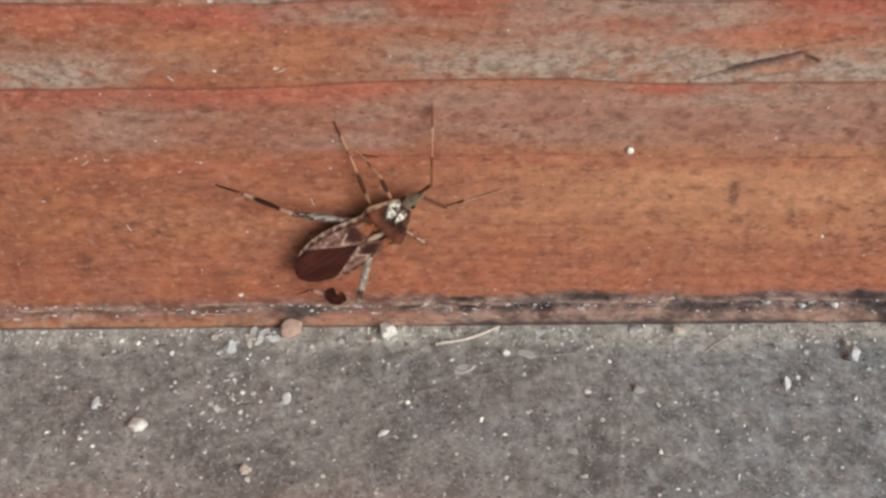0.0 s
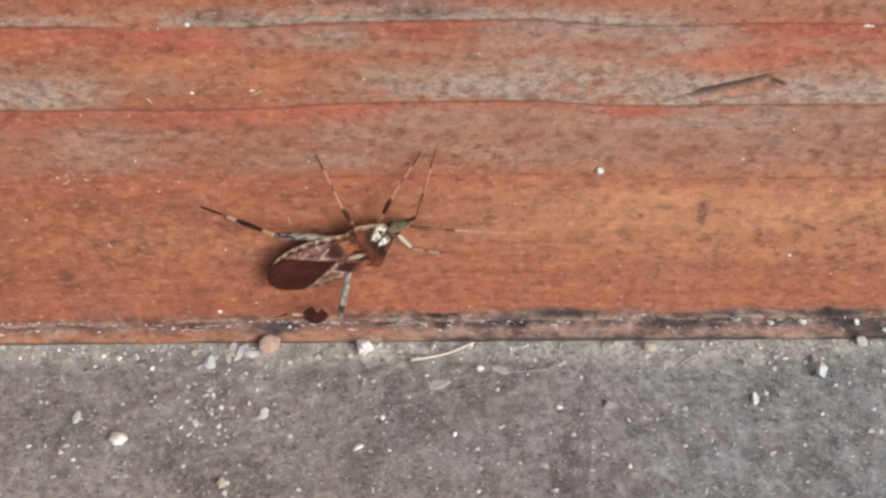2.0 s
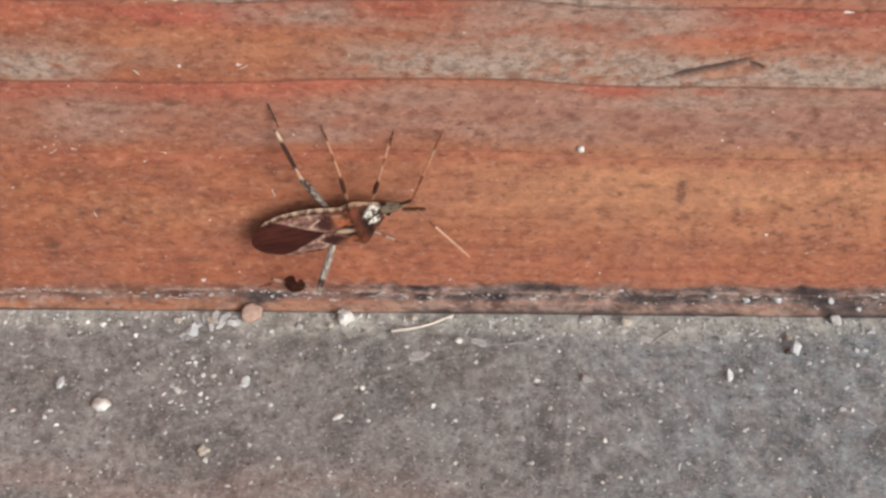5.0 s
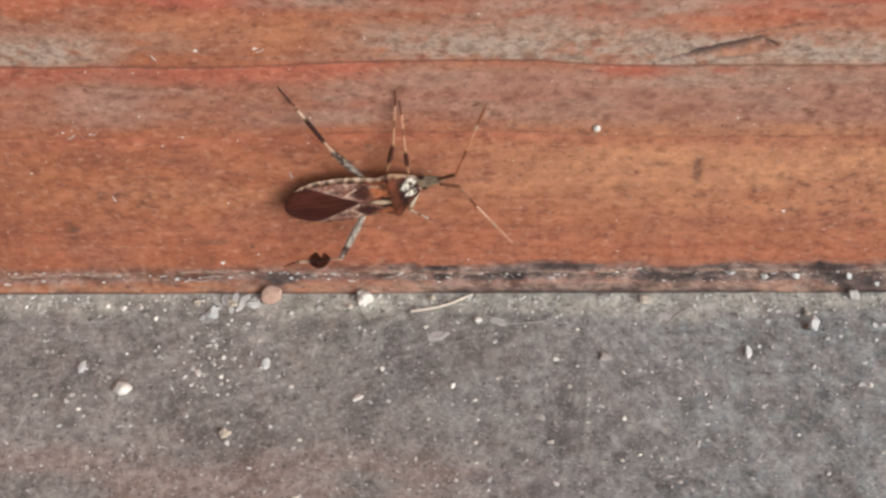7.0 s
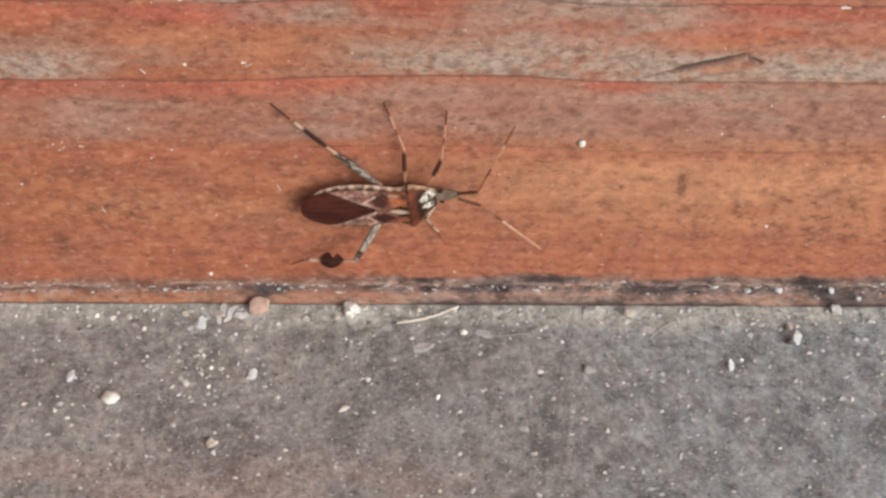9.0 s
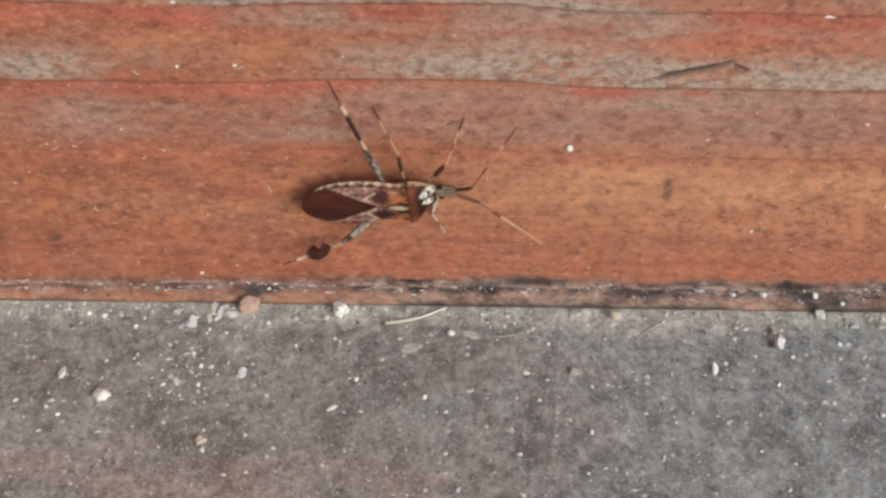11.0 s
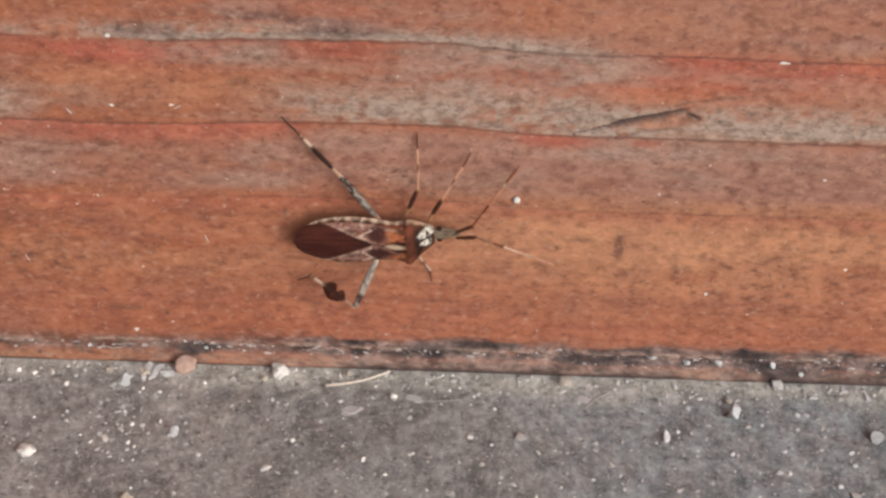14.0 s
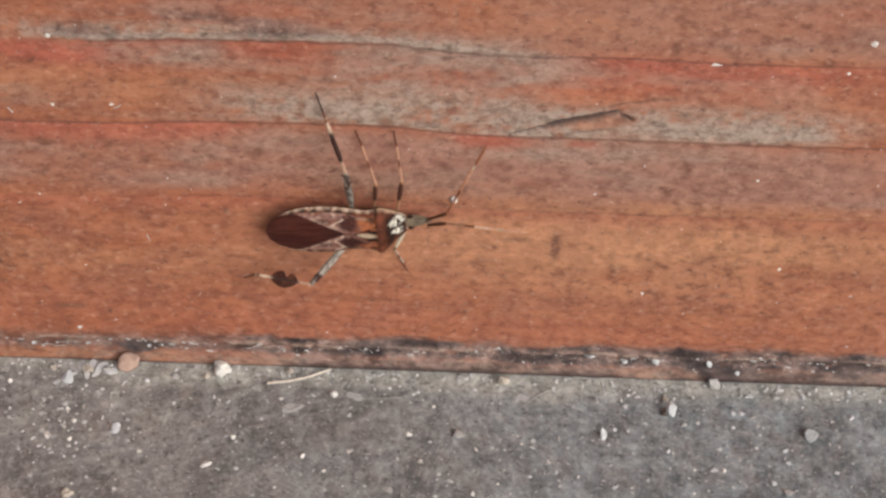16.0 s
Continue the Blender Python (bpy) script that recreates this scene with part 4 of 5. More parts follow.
scatter(WHITE_STONE, "small angular white pebble on the concrete", 0.68, 0.42, [(-15.9, -14.8, 1, 1, 0), (-5, -23.3, 0.85, 1, 0), (3.2, -19.8, 0.95, 1.1, 0),
    (-62.6, -16.1, 1.2, 1, 0), (-59, -17.1, 0.9, 1.2, 0), (-57.5, -18.2, 0.8, 1.3, 0), (-15.4, -28.8, 0.8, 1, 0), (-4.7, -29.2, 1.1, 0.8, 70),
    (30.9, -14.8, 0.9, 1, 0), (-41.9, -10.5, 1, 0.8, 60), (-42.9, -11.6, 0.9, 1, 0), (-42.9, -8.4, 0.9, 0.8, 0), (-41.9, -13.3, 0.8, 1, 0), (26.9, -7.5, 0.8, 1.4, 40)])
scatter(WHITE_STONE, "small angular white pebble on the concrete", 0.68, 0.42, [(-52.2, -2.1, 1.2, 0.8, 0), (-50.2, -4.3, 0.9, 1, 0), (19.9, -3.8, 0.7, 1, 0),
    (-19, -5.5, 0.7, 1, 0)])
scatter(GREY_STONE, "grey angular stone chip on the concrete", 0.59, 0.46, [(-40.6, -23.4, 1, 1, 0), (-60.8, -16.1, 0.9, 0.8, 0), (-45.2, -12.1, 1, 1.3, 70),
    (-31.5, -2.4, 1.2, 1, 0), (-39.5, -1.8, 1.5, 1.1, 20), (1.7, -0.9, 1.4, 1.6, 0), (12.5, -0.9, 1, 1, 0)])
scatter(GREY_STONE, "pinkish angular crumb on the concrete", 0.55, 0.45, [(1.3, -10.6, 1.8, 1.3, -35)])
# broken chips propped up on the grit
for label, x, y, size, flat, long, turn, tilt in (
        ("pale blue-white broken chip near the timber", -44.0, -3.3, 1.75, 0.4, 1.25, -12, 38), ("pale blue-white splinter of stone near the timber", -44.9, -4.0, 0.8, 0.5, 1.3, 80, 0),
        ("long pale broken chip on the concrete", -57.8, -12.3, 1.75, 0.4, 0.62, -28, 30), ("pale grey broken chip on the concrete", -37.0, -11.5, 1.5, 0.5, 1.2, -30, 34),
        ("flat pale grey chip on the concrete", 17.6, -9.7, 1.75, 0.32, 0.6, -10, 34)):
    pebble("pebble", x, y, size, CHALK, label, int(abs(x * 7.3 + y * 13.7)), flat, long, 0.6, turn, 0.12 * size if tilt else 0, tilt)
scatter(TAN_STONE, "rounded tan pebble against the timber", 0.8, 0.25, [(6.4, -1.4, 1.5, 1, 0)])
scatter(GREY_STONE, "pale chip against the timber", 0.8, 0.45, [(30.8, -0.9, 2, 1, 0)])
scatter(WHITE_STONE, "thin pale splinter of stone on the concrete", 0.5, 0.3, [(-26.4, -16.6, 0.95, 1.8, 35)])
scatter(GREY_STONE, "brown and white splinter on the concrete", 0.4, 0.4, [(-6.2, -19.6, 0.85, 1.9, -40)])


def grit(mat, label, places):
    """Small uneven crumbs: (x, y, size) each."""
    for x, y, size in places:
        pebble("crumb", x, y, size, mat, label, int(abs(x * 5.9 + y * 17.1)), 0.65, 1.2, 0.6, (x * 37) % 180, category="crumb")


grit(GREY_STONE, "pale grey crumb of grit on the warm grey concrete", [(-56.8, -3.6, 0.6), (-50.7, -5.5, 0.6), (-64.3, -5.6, 0.45), (-45.2, -6.5, 0.6),
    (-62.2, -9.3, 0.5), (-61.5, -9.4, 0.6), (-49.3, -10.1, 0.5), (-41.2, -8.1, 0.5), (-38.1, -7.6, 0.5), (-43.9, -8.5, 0.6), (-45.8, -9.2, 0.55), (-44, -15.0, 0.5),
    (-41.9, -14.4, 0.6), (-51.9, -18.8, 0.6), (-45.4, -19.1, 0.7), (-48.8, -19.9, 0.5), (-58.5, -16.1, 0.7), (-57.1, -16.2, 0.5), (-54.6, -13.4, 0.6),
    (-35.9, -21.1, 0.6), (-49.8, -25.3, 0.5), (-55.5, -26.8, 0.5), (-61.5, -30.2, 0.5), (-35.8, -11.2, 0.5)])
grit(WHITE_STONE, "tiny whitish crumb of grit on the concrete", [(-32.6, -23.0, 0.6), (-23.8, -12.1, 0.7), (-27, -25.4, 0.5), (-26, -6.0, 0.4), (-34, -14.9, 0.5),
    (-32.6, -31.3, 0.8), (-1.6, -5.9, 0.5), (-4.2, -10.8, 0.8), (3.4, -12.8, 0.6), (-2.8, -14.9, 0.6), (-13.3, -23.3, 0.5), (-13.4, -17.0, 0.5), (-10.8, -13.7, 0.5),
    (2.6, -25.9, 0.5), (4.5, -25.2, 0.5), (-1, -20.4, 0.5)])
grit(CHALK, "tiny bluish-white crumb of grit on the concrete", [(9.8, -11.0, 0.6), (19, -8.8, 0.6), (20.4, -8.9, 0.5), (24.8, -11.9, 0.6), (29.8, -14.8, 0.8),
    (12.3, -16.0, 0.5), (9.4, -16.8, 0.5), (22.4, -16.7, 0.5), (18.6, -18.2, 0.5), (12.1, -23.0, 0.5), (11, -23.8, 0.5), (20.8, -26.1, 0.5), (24.6, -27.9, 0.6),
    (20.3, -4.7, 0.6), (32.6, -5.4, 0.6), (32.5, -7.7, 0.5)])
grit(CHALK, "small rounded bluish-white crumb on the cold grey concrete", [(36.3, -16.6, 0.75), (33.6, -5.4, 0.7), (38.1, -11.3, 0.6), (38.2, -13.3, 0.6),
    (34.6, -2.5, 0.9), (40.8, -2.2, 0.9), (46.1, -1.4, 0.9), (46.0, -5.3, 0.8), (43.5, -14.5, 0.5), (-15.4, -4.9, 0.7), (-11.9, -28.7, 0.6)])
grit(WHITE_STONE, "small cream crumb in the dust along the timber", [(-56.0, -1.9, 0.7), (-54.1, -2.3, 0.95), (-44.6, -12.8, 0.9)])
scatter(GREY_STONE, "pale double chip on the cold grey concrete", 0.6, 0.45, [(37.8, -18.0, 1.3, 1.4, -30)])

flake = pebble("bark_flake", -37.1, -0.75, 2.1, BROWN_FLAKE, "reddish-brown bark flake leaning on the timber", 77, 0.42, 1.15, 0.3, 12, 0.75, 52, "bark flake")
# a fan of thin grey flakes of dust behind the blue-white chip
for k, (x, y, size, turn) in enumerate(((-43.4, -1.5, 1.5, 130), (-42.4, -0.9, 1.7, 105), (-41.2, -0.8, 1.5, 80), (-40.1, -1.2, 1.7, 55), (-39.0, -1.9, 1.3, 30), (-41.6, -2.6, 1.0, 95), (-40.6, -2.4, 0.9, 60), (-43.0, -2.4, 0.8, 20))):
    dust_flake = pebble("dust_flake", x, y, size * 0.72, PALE_LINT, "thin grey flake of caked dust by the timber", 160 + k, 0.10, 1.9, 0.6, turn, 0.16, 24)
    tagged(dust_flake, "thin grey flake of caked dust by the timber", "dust flake", "fan of dust flakes")


def strand(name, points, radius, mat, label, category, group=""):
    """A thin fibre through a few points (millimetres)."""
    cu = bpy.data.curves.new(name, "CURVE")
    cu.dimensions, cu.bevel_depth, cu.bevel_resolution, cu.resolution_u = "3D", radius * MM, 2, 6
    sp = cu.splines.new("NURBS")
    sp.points.add(len(points) - 1)
    for q, p in zip(sp.points, points):
        q.co = (p[0] * MM, p[1] * MM, p[2] * MM, 1)
    sp.use_endpoint_u, sp.order_u = True, 3
    me = bpy.data.meshes.new_from_object(bpy.data.objects.new("temporary", cu))
    me.materials.append(mat)
    me.polygons.foreach_set("use_smooth", [True] * len(me.polygons))
    return tagged(new(name, me), label, category, group)


strand("straw", [(-20.8, -3.0, 0.15), (-19.4, -2.8, 0.2), (-17.4, -2.4, 0.3), (-15.6, -1.6, 0.3), (-14.6, -0.9, 0.3), (-13.6, -0.5, 0.4)], 0.15, STRAW,
       "pale curved bit of straw on the concrete", "straw")
strand("lint", [(-12.4, -3.4, 0.1), (-11.4, -4.4, 0.12), (-10.0, -5.1, 0.12), (-7.8, -5.0, 0.1), (-5.4, -4.6, 0.1)], 0.045, WEB, "pale thread of lint on the concrete", "lint", "lint threads")
strand("lint", [(11.8, -2.4, 0.1), (10.6, -3.2, 0.12), (9.4, -4.4, 0.12), (8.8, -5.2, 0.1)], 0.06, WEB, "pale thread of lint on the concrete", "lint", "lint threads")
strand("lint", [(-18.9, -6.2, 0.1), (-18.4, -7.3, 0.12), (-17.2, -7.4, 0.12), (-16.4, -6.4, 0.1), (-17.2, -5.8, 0.1)], 0.08, WEB, "curled grey scrap of lint on the concrete", "lint", "lint threads")


def scale_disc(x, y, radius):
    """A flat pale scale with a raised rim and a small boss."""
    profile = ((0, 0.10), (0.16, 0.13), (0.26, 0.09), (0.62, 0.10), (0.78, 0.17), (0.92, 0.15), (1.0, 0.02))
    n, V, F = 28, [], []
    for r, z in profile:
        for q in range(n):
            a = 2 * math.pi * q / n
            k = 1 + 0.07 * math.sin(3 * a + 1) + 0.04 * math.sin(7 * a)
            V.append((radius * r * k * math.cos(a) * MM, radius * r * k * math.sin(a) * MM, (z - 0.02) * MM))
    for i in range(len(profile) - 1):
        F += [(i * n + q, (i + 1) * n + q, (i + 1) * n + (q + 1) % n, i * n + (q + 1) % n) for q in range(n)]
    ob = mesh_object("scale_disc", V, F, SCALE)
    ob.matrix_world = pose(x * MM, y * MM, radius * 0.5 * MM, 34, 0, 0)
    return tagged(ob, "small pale round disc propped on the concrete", "scale")


scale_disc(41.1, -8.9, 0.78)
for x, z, dx, dz in ((-33.6, 18.2, -0.3, 0.9), (-53.7, 14.8, -0.3, 0.8), (-36.5, 36.0, 0.8, 0.45), (-47.8, 35.6, 0.5, -0.6), (-58, 24, 0.8, 0.6)):
    strand("lint", [(x, -0.1, z), (x + dx * 0.6, -0.25, z + dz * 0.4), (x + dx, -0.12, z + dz)], 0.06, WEB, "tiny white fibre stuck to the timber", "lint", "lint threads")

rng = random.Random(21)
for k in range(6):
    x, z = rng.uniform(-66, 50), rng.gauss(2.6, 0.5)
    pts, px = [], x
    for j in range(5):
        pts.append((px, 0.05 + rng.uniform(-0.12, 0.05), z + rng.uniform(-0.22, 0.22)))
        px += rng.uniform(0.2, 0.9)
    strand("cobweb_thread", pts, rng.uniform(0.022, 0.038), WEB, "pale dusty cobweb thread in the groove", "cobweb", "cobweb threads")

# a white bead stuck to the timber
bead = pebble("white_bead", 0, 0, 0.85, WHITE_STONE, "tiny round white bead stuck to the timber", 91, 0.85, 1.0, 0.08, category="bead")
bead.matrix_world = pose(0, -0.02 * MM, 25.5 * MM, 90, 0, 0)

# pale crumbs lodged in the groove
for k, (x, z, s) in enumerate(((16.3, 3.3, 0.75), (20.3, 2.9, 0.9), (23.8, 2.9, 0.85), (30.0, 2.85, 0.8), (33.3, 1.5, 0.7), (-34.6, 2.6, 0.5), (-48.0, 2.5, 0.5))):
    crumb = pebble("pale_crumb", 0, 0, s, CHALK, "small pale crumb lodged in the grimy groove", 40 + k, 0.7, 1.3, 0.6, category="crumb")
    crumb.matrix_world = pose(x * MM, 0.12 * MM, z * MM, 90, 25 * k, 0)
    tagged(crumb, "small pale crumb lodged in the grimy groove", "crumb", "crumbs in the groove")

# pale specks of grit stuck to the timber face
for k, (x, z, size, long) in enumerate(((42.8, 47.3, 0.75, 1.0), (-42.7, 44.9, 0.6, 1.0), (26.8, 44.0, 0.5, 2.4), (40.6, 43.5, 0.4, 1.4), (32.7, 29.2, 0.4, 1.2),
        (21.5, 13.0, 0.55, 0.9), (36.4, 17.1, 0.4, 1.0), (-42.4, 5.2, 0.6, 1.0), (-36.6, 36.4, 0.3, 2.2), (-43.0, 36.2, 0.45, 1.0))):
    speck = pebble("pale_speck", 0, 0, size, WHITE_STONE, "tiny cream speck of grit stuck to the timber", 140 + k, 0.5, long, 0.6)
    speck.matrix_world = pose(x * MM, 0, z * MM, 90, (k * 47) % 60 - 30, 0)
    tagged(speck, "tiny cream speck of grit stuck to the timber", "speck", "specks on the timber")

# thin pale scraps lying flat
for k, (x, y, s, turn) in enumerate(((8.4, -4.1, 1.7, 60), (-10.7, -4.5, 1.2, -30), (-17.6, -6.8, 1.6, 20))):
    scrap = pebble("lint_scrap", x, y, s, PALE_LINT, "thin pale scrap of lint flat on the concrete", 60 + k, 0.07, 1.7, 0.35, turn)
    tagged(scrap, "thin pale scrap of lint flat on the concrete", "lint", "lint scraps")


def crumbs(name, label, count, place, sizes, mat, seed, long=1.5, spin=6.28):
    """Countless loose grains in one mesh; place(rng) gives a point and its up direction."""
    rng = random.Random(seed)
    bm = bmesh.new()
    bmesh.ops.create_icosphere(bm, subdivisions=1, radius=0.5)
    base = np.array([v.co[:] for v in bm.verts])
    tris = np.array([[v.index for v in f.verts] for f in bm.faces])
    bm.free()
    V, F = [], []
    for k in range(count):
        p = np.array(place(rng))
        s = sizes[0] * (sizes[1] / sizes[0]) ** (rng.random() ** 2.2)
        q = base * [[s * rng.uniform(0.7, long), s * rng.uniform(0.7, 1.3), s * rng.uniform(0.6, 1.0)]]
        q = q * np.array([rng.uniform(0.7, 1.2) for _ in range(len(base))])[:, None]
        a = rng.uniform(0, spin)
        q = q @ np.array(((math.cos(a), -math.sin(a), 0), (math.sin(a), math.cos(a), 0), (0, 0, 1)))
        V.append((q + p) * MM)
        F.append(tris + k * len(base))
    return tagged(mesh_object(name, np.concatenate(V), np.concatenate(F), mat, smooth=False), label, "sand", kind="stuff")


def on_slab(rng):
    x, y = rng.uniform(-72, 56), -rng.random() * 40
    return x, y, float(slab_height(np.array([x]), np.array([y]))[0]) + 0.03


def along_foot(rng):
    x, y = rng.uniform(-72, 56), -abs(rng.gauss(0, 1.6)) - 0.1
    return x, y, float(slab_height(np.array([x]), np.array([y]))[0]) + 0.06


def cluster(rng):
    x, y = rng.gauss(-43, 3.6), min(-0.4, rng.gauss(-9, 4.5))
    return x, y, float(slab_height(np.array([x]), np.array([y]))[0]) + 0.04


def in_groove(rng):
    x = rng.uniform(-72, 56)
    if rng.random() < 0.7:
        return x, 0.12, 3.0 + 0.45 * math.sin(x * 0.31) * math.sin(x * 0.13 + 1) + rng.gauss(0.25 if x > -15 else 0, 0.22)
    return x, 0.2, rng.gauss(2.1, 0.6)


def on_face(rng):
    if rng.random() < 0.12:
        return rng.gauss(-57, 1.6), -0.05, rng.gauss(25.2, 0.6)
    return rng.uniform(-72, 56), -0.05, rng.uniform(4, 52)


crumbs("sand_grains", "pale sand grains scattered on the concrete", 2600, on_slab, (0.09, 0.46), SAND, 5, 2.2)
crumbs("sand_grains", "sand and dust gathered along the timber foot", 1500, along_foot, (0.08, 0.6), SAND, 6)
crumbs("sand_grains", "loose cluster of pale grains on the concrete", 120, cluster, (0.14, 0.75), SAND, 7)
crumbs("grime_crumbs", "pale crumbs caught in the grimy groove", 400, in_groove, (0.06, 0.36), SAND, 8, 3.2, 0.3)
crumbs("dust_specks", "pale dust specks stuck to the timber", 260, on_face, (0.07, 0.28), SAND, 9)


# ---- the bug's walk ----
# body: x and z of its middle on the timber (millimetres) and heading (degrees); joints in the bug's own space
TIMES = (0, 0.5, 1, 1.5, 2, 2.5, 3, 3.5, 4, 6.5, 7, 7.5, 8, 8.5, 9, 11.5, 12, 12.5, 13, 13.5, 14, 14.5, 15, 15.5, 16)
BODY = [(-28.4, 15.8, 39.1), (-27.8, 16.2, 30.0), (-27.5, 14.0, 28.1), (-28.4, 15.3, 27.6), (-28.0, 15.9, 27.4), (-27.6, 15.5, 26.7),
    (-27.6, 15.4, 25.9), (-27.4, 15.8, 24.1), (-27.6, 15.8, 20.7), (-26.1, 17.1, 15.8), (-25.4, 17.7, 12.0), (-24.8, 17.8, 9.6), (-24.2, 18.1, 8.5),
    (-22.7, 18.1, 6.9), (-22.0, 18.4, 6.0), (-20.0, 19.3, 7.5), (-19.0, 19.1, 8.1), (-18.1, 19.6, 6.9), (-16.9, 20.6, 5.0), (-16.4, 21.1, 3.7),
    (-14.7, 21.3, 3.9), (-13.5, 21.8, 4.7), (-13.3, 22.2, 5.9), (-12.1, 22.8, 7.0), (-11.1, 22.8, 5.8)]
LEFT_HIND_KNEE = [(-3.0, 8.0, 3.8), (-3.9, 7.5, 3.5), (-5.2, 6.7, 1.0), (-3.9, 7.3, 4.0), (-4.6, 6.8, 3.9), (-5.1, 6.6, 3.1), (-4.0, 7.6, 3.0),
    (-0.3, 9.1, 1.9), (-0.2, 8.9, 3.3), (-0.8, 8.5, 4.3), (-1.6, 8.4, 4.2), (-1.9, 8.3, 4.1), (-2.5, 8.2, 3.7), (-3.9, 7.8, 2.2), (-4.3, 7.5, 2.1),
    (-0.3, 8.7, 3.8), (-0.6, 8.9, 3.2), (-1.1, 8.9, 2.8), (-1.9, 8.6, 3.0), (-2.3, 8.5, 3.1), (-3.6, 8.0, 1.8), (-3.9, 7.8, 1.6), (-4.0, 7.8, 1.3),
    (-4.4, 7.4, 1.0), (0.4, 8.6, 4.2)]
LEFT_HIND_ANKLE = [(-6.9, 12.0, 1.0), (-9.0, 10.3, 1.1), (-9.2, 11.5, 0.4), (-8.8, 10.3, 1.2), (-9.3, 9.9, 1.2), (-9.8, 10.3, 1.0),
    (-9.3, 10.4, 1.0), (-0.6, 15.3, 0.9), (-0.7, 14.8, 1.2), (-3.1, 13.5, 1.4), (-4.7, 13.0, 1.3), (-5.5, 12.7, 1.4), (-6.4, 12.5, 1.3),
    (-8.0, 12.4, 0.8), (-8.8, 11.8, 0.8), (-2.3, 14.2, 1.5), (-2.8, 14.5, 1.3), (-3.9, 14.2, 1.1), (-5.4, 13.6, 1.1), (-6.1, 13.1, 1.2),
    (-7.6, 12.8, 0.8), (-8.2, 12.4, 0.7), (-8.3, 12.3, 0.6), (-8.9, 11.8, 0.5), (-1.4, 13.9, 1.3)]
LEFT_HIND_TIP = [(-8.7, 13.8, 0.1), (-11.3, 11.5, 0.1), (-11.0, 13.7, 0.1), (-10.9, 11.6, 0.1), (-11.4, 11.3, 0.1), (-11.8, 11.9, 0.1),
    (-11.6, 11.6, 0.1), (-0.8, 18.0, 0.4), (-0.9, 17.4, 0.3), (-4.2, 15.8, 0.1), (-6.1, 15.1, 0.1), (-7.1, 14.7, 0.2), (-8.1, 14.4, 0.2),
    (-9.8, 14.4, 0.2), (-10.7, 13.7, 0.2), (-3.2, 16.7, 0.5), (-3.7, 17.0, 0.5), (-5.2, 16.6, 0.4), (-6.9, 15.8, 0.3), (-7.7, 15.2, 0.4),
    (-9.4, 14.9, 0.3), (-10.1, 14.4, 0.3), (-10.3, 14.3, 0.3), (-10.9, 13.8, 0.3), (-2.2, 16.3, 0.1)]
LEFT_MID_KNEE = [(4.8, 6.6, 1.4), (4.4, 6.8, 2.3), (3.7, 7.0, 1.7), (3.8, 6.6, 3.4), (3.7, 6.6, 3.6), (3.3, 6.8, 3.2), (3.6, 6.7, 3.3),
    (3.3, 6.8, 3.2), (3.1, 6.7, 3.5), (4.6, 6.7, 1.4), (4.7, 6.6, 2.3), (4.5, 6.7, 2.1), (4.3, 6.8, 2.3), (3.5, 7.0, 1.8), (3.2, 7.1, 1.8),
    (2.3, 6.9, 2.9), (2.1, 7.1, 1.7), (3.9, 6.9, 1.5), (4.6, 6.6, 2.5), (5.1, 6.5, 2.0), (4.6, 6.7, 2.4), (4.4, 6.6, 3.0), (4.3, 6.6, 3.2),
    (3.8, 6.6, 3.5), (3.4, 6.6, 3.6)]
LEFT_MID_ANKLE = [(6.1, 10.6, 0.4), (4.3, 10.8, 0.7), (3.7, 11.1, 0.6), (3.8, 10.1, 0.9), (3.5, 10.2, 1.2), (2.9, 10.5, 1.0), (2.9, 10.2, 0.9),
    (2.5, 10.4, 1.0), (1.8, 10.0, 1.0), (5.9, 10.8, 0.6), (5.8, 10.5, 0.8), (4.8, 10.8, 0.8), (4.2, 10.8, 0.9), (2.8, 11.1, 0.7), (2.1, 11.0, 0.7),
    (0.5, 10.4, 1.1), (-0.0, 10.7, 0.7), (4.0, 11.2, 0.7), (5.2, 10.6, 0.9), (6.0, 10.5, 0.8), (4.7, 10.7, 0.9), (3.9, 10.4, 1.0), (3.8, 10.3, 1.0),
    (2.9, 9.9, 1.0), (2.1, 9.8, 1.0)]
LEFT_MID_TIP = [(6.6, 12.3, 0.1), (4.2, 12.4, 0.1), (3.7, 12.9, 0.2), (3.8, 11.6, 0.1), (3.4, 11.7, 0.3), (2.8, 12.1, 0.2), (2.6, 11.7, 0.1),
    (2.2, 11.9, 0.1), (1.3, 11.4, 0.1), (6.4, 12.5, 0.3), (6.2, 12.2, 0.2), (5.0, 12.5, 0.3), (4.2, 12.5, 0.3), (2.4, 12.8, 0.3), (1.6, 12.7, 0.2),
    (-0.3, 11.8, 0.3), (-0.9, 12.2, 0.3), (4.0, 12.9, 0.3), (5.5, 12.2, 0.2), (6.5, 12.2, 0.3), (4.7, 12.4, 0.2), (3.6, 11.9, 0.2), (3.7, 11.8, 0.1),
    (2.6, 11.3, 0.1), (1.5, 11.2, 0.1)]
